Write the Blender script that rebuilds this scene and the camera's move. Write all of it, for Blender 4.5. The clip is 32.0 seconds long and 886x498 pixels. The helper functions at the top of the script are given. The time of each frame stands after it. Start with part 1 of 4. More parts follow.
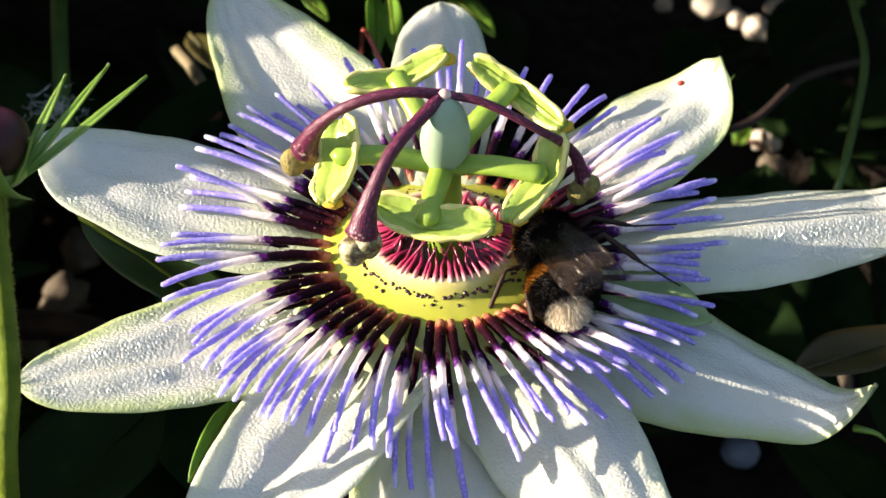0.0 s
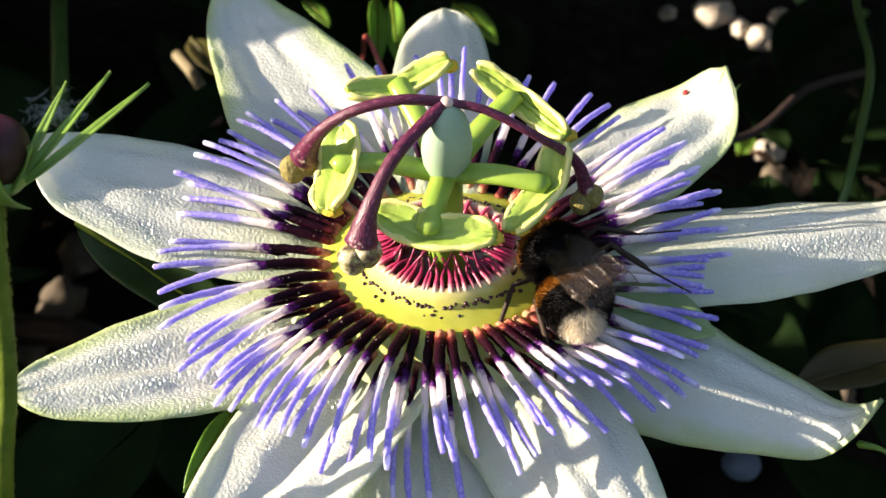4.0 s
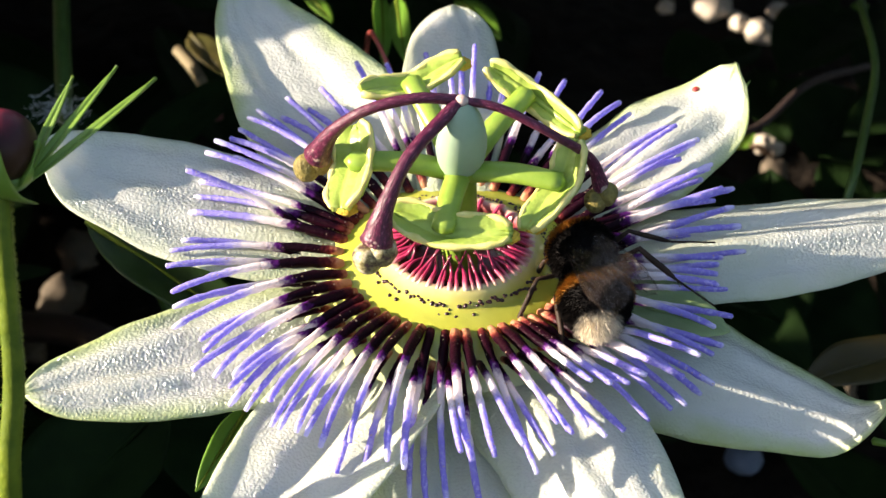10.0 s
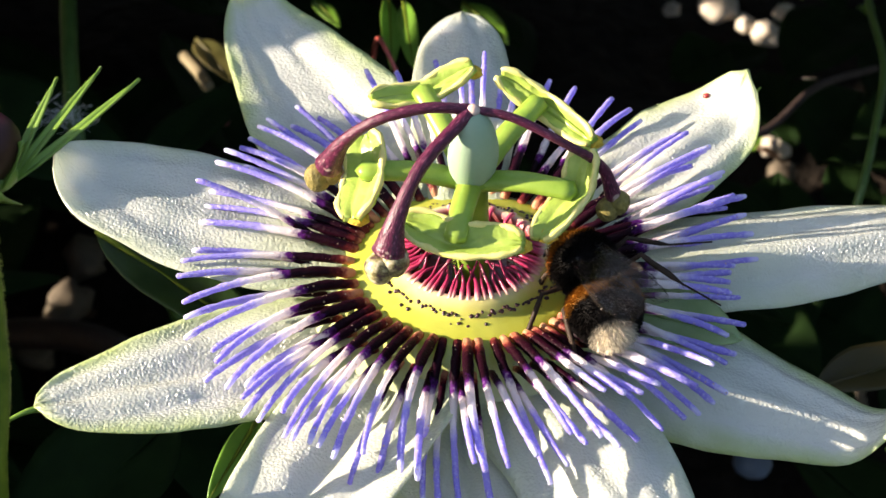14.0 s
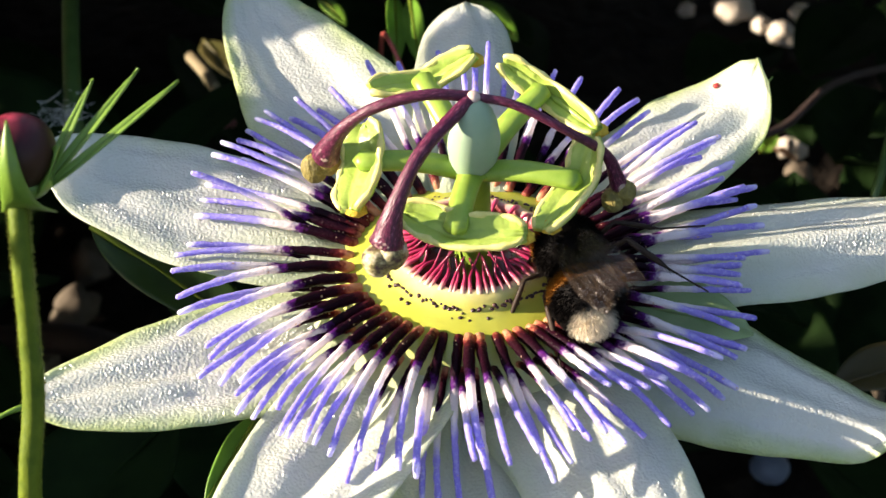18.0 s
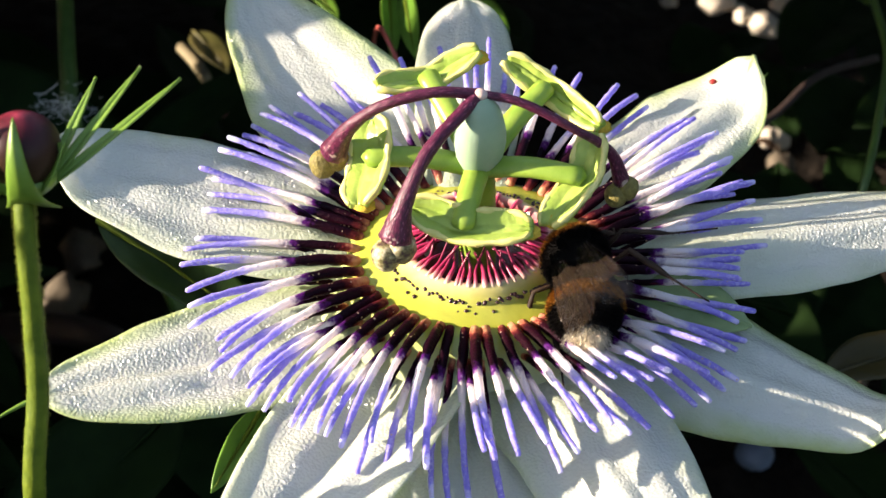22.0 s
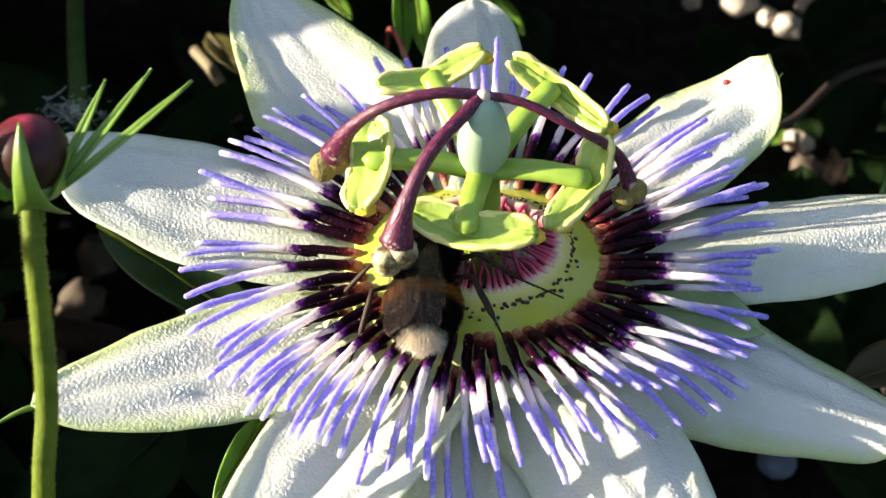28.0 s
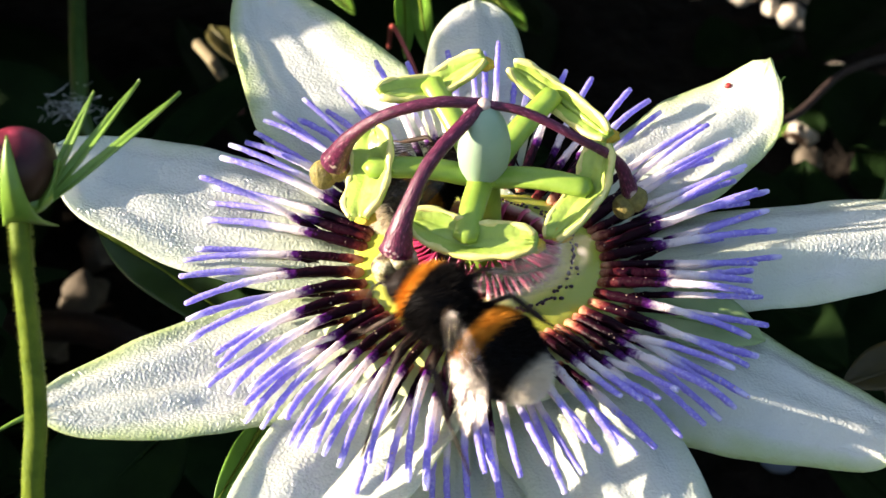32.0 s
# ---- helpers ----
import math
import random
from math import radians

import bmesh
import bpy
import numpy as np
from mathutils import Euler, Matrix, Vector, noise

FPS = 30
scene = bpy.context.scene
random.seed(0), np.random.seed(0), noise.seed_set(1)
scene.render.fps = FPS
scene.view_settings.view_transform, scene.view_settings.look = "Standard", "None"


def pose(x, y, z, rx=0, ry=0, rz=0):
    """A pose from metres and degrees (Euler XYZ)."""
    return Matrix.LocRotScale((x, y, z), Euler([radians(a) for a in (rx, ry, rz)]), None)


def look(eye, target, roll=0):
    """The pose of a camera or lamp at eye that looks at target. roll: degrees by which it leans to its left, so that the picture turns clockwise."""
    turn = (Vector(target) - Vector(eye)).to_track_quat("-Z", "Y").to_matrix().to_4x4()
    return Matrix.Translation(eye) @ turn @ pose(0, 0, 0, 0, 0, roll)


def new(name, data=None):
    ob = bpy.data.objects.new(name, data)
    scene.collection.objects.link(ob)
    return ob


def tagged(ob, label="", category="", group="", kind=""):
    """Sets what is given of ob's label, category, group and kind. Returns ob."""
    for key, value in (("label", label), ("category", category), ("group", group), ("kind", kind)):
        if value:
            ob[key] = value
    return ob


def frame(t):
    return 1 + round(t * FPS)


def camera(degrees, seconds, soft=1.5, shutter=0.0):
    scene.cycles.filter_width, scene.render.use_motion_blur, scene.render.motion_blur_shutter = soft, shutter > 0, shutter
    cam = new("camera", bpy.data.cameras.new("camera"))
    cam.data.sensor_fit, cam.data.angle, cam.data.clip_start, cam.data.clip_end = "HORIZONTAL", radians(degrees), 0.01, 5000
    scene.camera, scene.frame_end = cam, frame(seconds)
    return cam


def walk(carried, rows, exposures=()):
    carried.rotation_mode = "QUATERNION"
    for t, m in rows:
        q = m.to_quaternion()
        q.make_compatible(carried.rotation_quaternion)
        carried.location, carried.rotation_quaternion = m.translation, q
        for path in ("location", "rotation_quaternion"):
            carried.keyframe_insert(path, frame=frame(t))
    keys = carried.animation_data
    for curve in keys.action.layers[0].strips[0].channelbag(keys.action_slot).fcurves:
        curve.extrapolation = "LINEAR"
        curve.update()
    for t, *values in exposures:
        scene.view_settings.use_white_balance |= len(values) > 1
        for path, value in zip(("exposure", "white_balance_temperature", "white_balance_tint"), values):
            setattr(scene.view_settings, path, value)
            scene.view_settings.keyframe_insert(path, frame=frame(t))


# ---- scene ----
cam = camera(30, 32.0, 1.5, 0.5)
cam.data.dof.use_dof = True
cam.data.dof.focus_distance = 0.165
cam.data.dof.aperture_fstop = 62
PATH = [
    (0.0, pose(0.00000, -0.11935, 0.25799, 42.745, 0.000, 0.059)),
    (0.5, pose(-0.00040, -0.12032, 0.25927, 42.807, -0.241, 0.110)),
    (1.0, pose(-0.00098, -0.12063, 0.25938, 42.904, -0.393, 0.009)),
    (1.5, pose(0.00013, -0.12026, 0.25868, 43.016, -0.102, 0.217)),
    (2.0, pose(0.00068, -0.11993, 0.25870, 42.962, 0.046, 0.367)),
    (2.5, pose(-0.00017, -0.11994, 0.25904, 42.917, -0.170, 0.239)),
    (3.0, pose(-0.00082, -0.11997, 0.25889, 42.986, -0.363, 0.127)),
    (3.5, pose(0.00000, -0.11865, 0.25774, 42.950, -0.319, 0.413)),
    (5.5, pose(-0.00027, -0.11689, 0.25489, 43.163, -0.356, 0.470)),
    (6.0, pose(-0.00048, -0.11661, 0.25468, 43.124, -0.330, 0.388)),
    (6.5, pose(-0.00037, -0.11604, 0.25420, 43.087, -0.311, 0.428)),
    (7.0, pose(0.00070, -0.11603, 0.25414, 43.085, -0.086, 0.688)),
    (7.5, pose(0.00082, -0.11584, 0.25505, 42.789, -0.040, 0.736)),
    (8.0, pose(0.00034, -0.11588, 0.25513, 42.761, -0.081, 0.615)),
    (8.5, pose(0.00052, -0.11639, 0.25525, 42.867, 0.033, 0.616)),
    (9.0, pose(0.00075, -0.11656, 0.25516, 42.929, 0.134, 0.741)),
    (9.5, pose(-0.00037, -0.11680, 0.25555, 42.923, -0.022, 0.516)),
    (10.0, pose(-0.00270, -0.11696, 0.25671, 42.709, -0.542, 0.034)),
    (10.5, pose(-0.00449, -0.11802, 0.25773, 42.750, -0.907, -0.367)),
    (11.0, pose(-0.00489, -0.11893, 0.25891, 42.704, -0.874, -0.530)),
    (11.5, pose(-0.00437, -0.11934, 0.25913, 42.758, -0.688, -0.460)),
    (12.0, pose(-0.00383, -0.11833, 0.25795, 42.814, -0.529, -0.331)),
    (12.5, pose(-0.00294, -0.11772, 0.25765, 42.840, -0.309, -0.045)),
    (13.0, pose(-0.00329, -0.11801, 0.25889, 42.781, -0.404, -0.007)),
    (13.5, pose(-0.00504, -0.11707, 0.25932, 42.527, -0.650, -0.434)),
    (14.0, pose(-0.00359, -0.11589, 0.25707, 42.678, -0.308, -0.073)),
    (14.5, pose(-0.00221, -0.11487, 0.25494, 42.838, 0.005, 0.292)),
    (16.5, pose(-0.00275, -0.11539, 0.25367, 43.154, 0.045, 0.085)),
    (17.0, pose(-0.00334, -0.11445, 0.25327, 42.998, -0.103, -0.039)),
    (17.5, pose(-0.00301, -0.11440, 0.25245, 43.171, -0.053, 0.011)),
    (18.0, pose(-0.00159, -0.11414, 0.25215, 43.143, 0.375, 0.263)),
    (18.5, pose(-0.00177, -0.11454, 0.25251, 43.103, 0.325, 0.272)),
    (19.0, pose(-0.00278, -0.11504, 0.25339, 42.980, 0.219, -0.012)),
    (19.5, pose(-0.00406, -0.11579, 0.25451, 42.876, -0.055, -0.340)),
    (20.0, pose(-0.00414, -0.11591, 0.25463, 42.834, -0.076, -0.336)),
    (20.5, pose(-0.00397, -0.11565, 0.25477, 42.714, -0.049, -0.246)),
    (21.0, pose(-0.00469, -0.11539, 0.25514, 42.526, -0.240, -0.390)),
    (21.5, pose(-0.00513, -0.11549, 0.25500, 42.572, -0.340, -0.489)),
    (22.0, pose(-0.00514, -0.11542, 0.25496, 42.603, -0.398, -0.435)),
    (22.5, pose(-0.00470, -0.11517, 0.25524, 42.484, -0.291, -0.353)),
    (23.0, pose(-0.00441, -0.11488, 0.25499, 42.494, -0.224, -0.287)),
    (23.5, pose(-0.00346, -0.11394, 0.25413, 42.463, 0.088, -0.126)),
    (24.0, pose(-0.00226, -0.11337, 0.25223, 42.773, 0.428, 0.148)),
    (24.5, pose(-0.00099, -0.11237, 0.25174, 42.630, 0.743, 0.531)),
    (25.0, pose(-0.00195, -0.11322, 0.25264, 42.684, 0.506, 0.426)),
    (25.5, pose(-0.00373, -0.11354, 0.25199, 42.981, 0.064, 0.068)),
    (27.5, pose(-0.00286, -0.11227, 0.25212, 42.660, 0.344, 0.142)),
    (28.0, pose(-0.00235, -0.11284, 0.25215, 42.768, 0.471, 0.255)),
    (28.5, pose(-0.00186, -0.11220, 0.25209, 42.659, 0.557, 0.373)),
    (29.0, pose(-0.00206, -0.11132, 0.25391, 42.072, 0.533, 0.310)),
    (29.5, pose(-0.00235, -0.11146, 0.25471, 41.952, 0.482, 0.230)),
    (30.0, pose(-0.00247, -0.11079, 0.25422, 41.922, 0.430, 0.234)),
    (30.5, pose(-0.00249, -0.11062, 0.25387, 41.991, 0.388, 0.295)),
    (31.0, pose(-0.00254, -0.11070, 0.25431, 41.932, 0.329, 0.319)),
    (31.5, pose(-0.00218, -0.11125, 0.25412, 42.123, 0.441, 0.369)),
    (32.0, pose(-0.00187, -0.11063, 0.25395, 42.015, 0.543, 0.440)),
]
walk(cam, PATH, ((0.0, 1.78, 7000, 16), (24.0, 1.81, 6950, 16), (28.5, 1.95, 6820, 15), (32.0, 1.99, 6870, 15)))

# ---- light ----
SUN_AZ, SUN_EL = radians(181), radians(17)
sun_dir = Vector((math.cos(SUN_AZ) * math.cos(SUN_EL), math.sin(SUN_AZ) * math.cos(SUN_EL), math.sin(SUN_EL)))
world = bpy.data.worlds.new("sky")
scene.world = world
world.use_nodes = True
wt = world.node_tree
sky = wt.nodes.new("ShaderNodeTexSky")
sky.sky_type = "NISHITA"
sky.sun_disc = False
sky.dust_density = 2.2
sky.ozone_density = 1.2
sky.sun_elevation = SUN_EL
sky.sun_rotation = math.atan2(sun_dir.x, sun_dir.y)
wt.links.new(sky.outputs[0], wt.nodes["Background"].inputs[0])
wt.nodes["Background"].inputs[1].default_value = 0.13
sun = new("sun", bpy.data.lights.new("sun", "SUN"))
sun.data.energy = 5.0
sun.data.angle = radians(0.5)
sun.data.color = (1.0, 0.91, 0.77)
sun.matrix_world = look(sun_dir * 2, (0, 0, 0))

CM = 0.01
TOP = 0.13  # height of the flower's disc above the ground


# ---- materials ----
def nodes_of(name):
    m = bpy.data.materials.new(name)
    m.use_nodes = True
    t = m.node_tree
    return m, t, t.nodes["Principled BSDF"], t.nodes["Material Output"]


def noise_node(t, scale, detail=3.0, rough=0.55, stretch=None, rand=False):
    co = t.nodes.new("ShaderNodeTexCoord")
    n = t.nodes.new("ShaderNodeTexNoise")
    n.inputs["Scale"].default_value = scale
    n.inputs["Detail"].default_value = detail
    n.inputs["Roughness"].default_value = rough
    src = co.outputs["Object"]
    if stretch or rand:
        mp = t.nodes.new("ShaderNodeMapping")
        if stretch:
            mp.inputs["Scale"].default_value = stretch
        t.links.new(src, mp.inputs["Vector"])
        if rand:
            oi = t.nodes.new("ShaderNodeObjectInfo")
            mu = t.nodes.new("ShaderNodeMath")
            mu.operation = "MULTIPLY"
            mu.inputs[1].default_value = 37.0
            t.links.new(oi.outputs["Random"], mu.inputs[0])
            t.links.new(mu.outputs[0], mp.inputs["Location"])
        src = mp.outputs[0]
    t.links.new(src, n.inputs["Vector"])
    return n


def ramp_node(t, stops, src=None, ease="LINEAR"):
    r = t.nodes.new("ShaderNodeValToRGB")
    r.color_ramp.interpolation = ease
    e = r.color_ramp.elements
    while len(e) < len(stops):
        e.new(0.5)
    for el, (p, c) in zip(e, stops):
        el.position = p
        el.color = (*c, 1)
    if src is not None:
        t.links.new(src, r.inputs[0])
    return r


def mix_node(t, a, b, fac, mode="MIX"):
    m = t.nodes.new("ShaderNodeMix")
    m.data_type = "RGBA"
    m.blend_type = mode
    for sock, v in ((m.inputs[0], fac), (m.inputs[6], a), (m.inputs[7], b)):
        if hasattr(v, "links"):
            t.links.new(v, sock)
        elif isinstance(v, tuple):
            sock.default_value = (*v, 1)
        else:
            sock.default_value = v
    return m.outputs[2]


def attr_node(t, name):
    a = t.nodes.new("ShaderNodeAttribute")
    a.attribute_name = name
    return a.outputs["Fac"]


def math_node(t, op, a, b):
    m = t.nodes.new("ShaderNodeMath")
    m.operation = op
    for sock, v in zip(m.inputs, (a, b)):
        if hasattr(v, "links"):
            t.links.new(v, sock)
        else:
            sock.default_value = v
    return m.outputs[0]


def bump_node(t, p, height, strength, distance):
    b = t.nodes.new("ShaderNodeBump")
    b.inputs["Strength"].default_value = strength
    b.inputs["Distance"].default_value = distance
    t.links.new(height, b.inputs["Height"])
    t.links.new(b.outputs[0], p.inputs["Normal"])
    return b


def translucent(t, p, out, colour, share, normal=None):
    """Lets part of the light through a thin leaf or petal."""
    tr = t.nodes.new("ShaderNodeBsdfTranslucent")
    t.links.new(colour, tr.inputs[0])
    if normal is not None:
        t.links.new(normal.outputs[0], tr.inputs["Normal"])
    mx = t.nodes.new("ShaderNodeMixShader")
    mx.inputs[0].default_value = share
    t.links.new(p.outputs[0], mx.inputs[1])
    t.links.new(tr.outputs[0], mx.inputs[2])
    t.links.new(mx.outputs[0], out.inputs[0])


def simple(name, dark, light, scale, rough=0.5, bump=0.3, dist=0.0001, stretch=None, spec=0.5, rand=False, share=0.0):
    m, t, p, out = nodes_of(name)
    n = noise_node(t, scale, 4.0, stretch=stretch, rand=rand)
    big = noise_node(t, scale * 0.22, 2.0, rand=rand)
    f = math_node(t, "MULTIPLY_ADD", n.outputs[0], 0.6)
    f.node.inputs[2].default_value = 0.0
    g = math_node(t, "ADD", f, math_node(t, "MULTIPLY", big.outputs[0], 0.4))
    r = ramp_node(t, [(0.3, dark), (0.7, light)], g)
    t.links.new(r.outputs[0], p.inputs["Base Color"])
    p.inputs["Roughness"].default_value = rough
    p.inputs["Specular IOR Level"].default_value = spec
    b = bump_node(t, p, n.outputs[0], bump, dist)
    if share:
        translucent(t, p, out, r.outputs[0], share, b)
    return m


def petal_material(name, green):
    m, t, p, out = nodes_of(name)
    edge, along = attr_node(t, "e"), attr_node(t, "s")
    cells = t.nodes.new("ShaderNodeTexVoronoi")
    cells.feature = "SMOOTH_F1"
    cells.inputs["Scale"].default_value = 3400
    co = t.nodes.new("ShaderNodeTexCoord")
    warp = noise_node(t, 900, 2.0)
    t.links.new(mix_node(t, co.outputs["Object"], warp.outputs["Color"], 0.0006, "ADD"), cells.inputs["Vector"])
    fine = noise_node(t, 2600, 3.0)
    blot = noise_node(t, 260, 3.0)
    white = mix_node(t, (0.81, 0.82, 0.77), (0.71, 0.75, 0.63), math_node(t, "MULTIPLY", blot.outputs[0], 0.9))
    lim = math_node(t, "ADD", edge, math_node(t, "MULTIPLY", math_node(t, "SUBTRACT", blot.outputs[0], 0.5), 0.35))
    g = ramp_node(t, [(0.62, (0, 0, 0)), (1.0, (green, green, green))], lim)
    tip = ramp_node(t, [(0.93, (0, 0, 0)), (1.0, (green, green, green))], along)
    fac = math_node(t, "MAXIMUM", g.outputs[0], tip.outputs[0])
    col = mix_node(t, white, (0.50, 0.62, 0.22), fac)
    root = ramp_node(t, [(0.15, (0.8, 0.8, 0.8)), (0.62, (0, 0, 0))], along)
    col = mix_node(t, col, (0.62, 0.72, 0.45), root.outputs[0])
    t.links.new(col, p.inputs["Base Color"])
    p.inputs["Roughness"].default_value = 0.35
    p.inputs["Specular IOR Level"].default_value = 0.5
    xyz = t.nodes.new("ShaderNodeCombineXYZ")
    t.links.new(math_node(t, "MULTIPLY", edge, 26.0), xyz.inputs[0])
    t.links.new(math_node(t, "MULTIPLY", along, 5.0), xyz.inputs[1])
    vein = t.nodes.new("ShaderNodeTexNoise")
    vein.inputs["Scale"].default_value = 1.0
    vein.inputs["Detail"].default_value = 3.0
    t.links.new(xyz.outputs[0], vein.inputs["Vector"])
    h = math_node(t, "ADD", math_node(t, "MULTIPLY", cells.outputs["Distance"], -1.3), math_node(t, "MULTIPLY", fine.outputs[0], 0.5))
    h = math_node(t, "ADD", h, math_node(t, "MULTIPLY", vein.outputs[0], 0.45))
    b = bump_node(t, p, h, 0.42, 0.00015)
    wet = t.nodes.new("ShaderNodeBump")
    wet.inputs["Strength"].default_value = 1.0
    wet.inputs["Distance"].default_value = 0.0009
    t.links.new(h, wet.inputs["Height"])
    t.links.new(wet.outputs[0], p.inputs["Coat Normal"])
    p.inputs["Coat Weight"].default_value = 1.0
    p.inputs["Coat Roughness"].default_value = 0.14
    translucent(t, p, out, col, 0.44, b)
    return m


def filament_material():
    m, t, p, out = nodes_of("corona_filament")
    s = attr_node(t, "s")
    oi = t.nodes.new("ShaderNodeObjectInfo")
    n = noise_node(t, 1500, 3.0, rand=True)
    shift = math_node(t, "MULTIPLY", math_node(t, "SUBTRACT", oi.outputs["Random"], 0.5), 0.12)
    mott = math_node(t, "MULTIPLY", math_node(t, "SUBTRACT", n.outputs[0], 0.5), 0.15)
    v = math_node(t, "ADD", math_node(t, "ADD", s, shift), mott)
    r = ramp_node(t, [(0.0, (0.72, 0.36, 0.20)), (0.03, (0.56, 0.19, 0.11)), (0.065, (0.17, 0.022, 0.024)), (0.12, (0.026, 0.002, 0.009)), (0.33, (0.012, 0.001, 0.007)),
                      (0.38, (0.13, 0.018, 0.20)), (0.435, (0.88, 0.80, 0.78)), (0.57, (0.87, 0.82, 0.84)), (0.67, (0.42, 0.37, 0.82)),
                      (0.95, (0.34, 0.29, 0.78)), (1.0, (0.70, 0.68, 0.92))], v)
    streak = noise_node(t, 2600, 2.0, rand=True)
    col = mix_node(t, r.outputs[0], (0.75, 0.72, 0.95), math_node(t, "MULTIPLY", ramp_node(t, [(0.52, (0, 0, 0)), (0.66, (1, 1, 1))], streak.outputs[0]).outputs[0], math_node(t, "MULTIPLY", math_node(t, "MAXIMUM", math_node(t, "SUBTRACT", s, 0.42), 0.0), 1.25)))
    dust = t.nodes.new("ShaderNodeTexVoronoi")
    dust.inputs["Scale"].default_value = 1500
    co = t.nodes.new("ShaderNodeTexCoord")
    t.links.new(co.outputs["Object"], dust.inputs["Vector"])
    grain = ramp_node(t, [(0.13, (1, 1, 1)), (0.18, (0, 0, 0))], dust.outputs["Distance"])
    some = ramp_node(t, [(0.50, (0, 0, 0)), (0.58, (1, 1, 1))], noise_node(t, 500, 2.0).outputs[0])
    col = mix_node(t, col, (0.72, 0.52, 0.38), math_node(t, "MULTIPLY", grain.outputs[0], some.outputs[0]))
    t.links.new(col, p.inputs["Base Color"])
    p.inputs["Roughness"].default_value = 0.42
    p.inputs["Specular IOR Level"].default_value = 0.15
    b = bump_node(t, p, streak.outputs[0], 0.6, 0.0002)
    translucent(t, p, out, col, 0.46, b)
    return m


def ramp_material(name, stops, scale, rough, mott, bump=0.3, dist=0.0001, spec=0.5, share=0.0, ease="LINEAR"):
    """Colour runs along the attribute s, mottled by noise."""
    m, t, p, out = nodes_of(name)
    n = noise_node(t, scale, 4.0, rand=True)
    v = math_node(t, "ADD", attr_node(t, "s"), math_node(t, "MULTIPLY", math_node(t, "SUBTRACT", n.outputs[0], 0.5), mott))
    r = ramp_node(t, stops, v, ease)
    t.links.new(r.outputs[0], p.inputs["Base Color"])
    p.inputs["Roughness"].default_value = rough
    p.inputs["Specular IOR Level"].default_value = spec
    b = bump_node(t, p, n.outputs[0], bump, dist)
    if share:
        translucent(t, p, out, r.outputs[0], share, b)
    return m


def streaked(name):
    """Dark purple with fine pale streaks along the style, mottled cream at its swollen end."""
    m, t, p, out = nodes_of(name)
    a, along = attr_node(t, "a"), attr_node(t, "s")
    xyz = t.nodes.new("ShaderNodeCombineXYZ")
    t.links.new(math_node(t, "MULTIPLY", a, 7.0), xyz.inputs[0])
    t.links.new(math_node(t, "MULTIPLY", along, 11.0), xyz.inputs[1])
    n = t.nodes.new("ShaderNodeTexNoise")
    n.inputs["Scale"].default_value = 2.4
    n.inputs["Detail"].default_value = 4.0
    t.links.new(xyz.outputs[0], n.inputs["Vector"])
    deep = ramp_node(t, [(0.35, (0.035, 0.003, 0.014)), (0.58, (0.095, 0.008, 0.035)), (0.74, (0.30, 0.12, 0.16))], n.outputs[0])
    spot = noise_node(t, 1100, 4.0)
    lim = math_node(t, "ADD", along, math_node(t, "MULTIPLY", math_node(t, "SUBTRACT", spot.outputs[0], 0.5), 0.9))
    end = ramp_node(t, [(0.91, (0, 0, 0)), (0.97, (0.75, 0.75, 0.75))], math_node(t, "MULTIPLY", lim, 0.86))
    col = mix_node(t, deep.outputs[0], (0.52, 0.42, 0.33), end.outputs[0])
    t.links.new(col, p.inputs["Base Color"])
    p.inputs["Roughness"].default_value = 0.4
    p.inputs["Specular IOR Level"].default_value = 0.4
    bump_node(t, p, n.outputs[0], 0.5, 0.0002)
    return m


def blotched(name, stops, scale):
    m, t, p, out = nodes_of(name)
    n = noise_node(t, scale, 5.0, 0.65, rand=True)
    r = ramp_node(t, stops, n.outputs[0])
    t.links.new(r.outputs[0], p.inputs["Base Color"])
    p.inputs["Roughness"].default_value = 0.5
    bump_node(t, p, n.outputs[0], 0.35, 0.0003)
    return m


SEPAL = petal_material("sepal", 0.85)
PETAL = petal_material("petal", 0.30)
FILAMENT = filament_material()
DISC = ramp_material("corona_disc", [(0.0, (0.62, 0.68, 0.40)), (0.10, (0.58, 0.62, 0.24)), (0.18, (0.48, 0.52, 0.10)), (0.26, (0.54, 0.55, 0.07)), (0.40, (0.56, 0.58, 0.09)), (0.50, (0.72, 0.68, 0.14)), (0.57, (0.84, 0.76, 0.28)), (0.62, (0.86, 0.72, 0.42)), (0.66, (0.80, 0.45, 0.38)), (0.70, (0.55, 0.18, 0.2)), (0.74, (0.20, 0.04, 0.04)), (1.0, (0.12, 0.03, 0.03))], 500, 0.13, 0.10, bump=0.25, dist=0.0003, share=0.3)
GLAND = simple("gland", (0.02, 0.006, 0.008), (0.05, 0.012, 0.015), 3000, 0.35)
FRINGE = ramp_material("fringe", [(0.0, (0.80, 0.62, 0.42)), (0.14, (0.74, 0.34, 0.32)), (0.34, (0.58, 0.06, 0.14)), (0.6, (0.36, 0.02, 0.08)), (1.0, (0.11, 0.008, 0.03))], 1500, 0.3, 0.2, share=0.15)
STALK = simple("stamen_green", (0.20, 0.35, 0.035), (0.33, 0.46, 0.07), 700, 0.38, 0.25, share=0.25)
ANTHER = simple("anther_green", (0.26, 0.40, 0.05), (0.50, 0.62, 0.14), 420, 0.36, 0.8, 0.0004, share=0.30)
MARGIN = simple("anther_margin", (0.54, 0.50, 0.11), (0.70, 0.64, 0.24), 1200, 0.5)
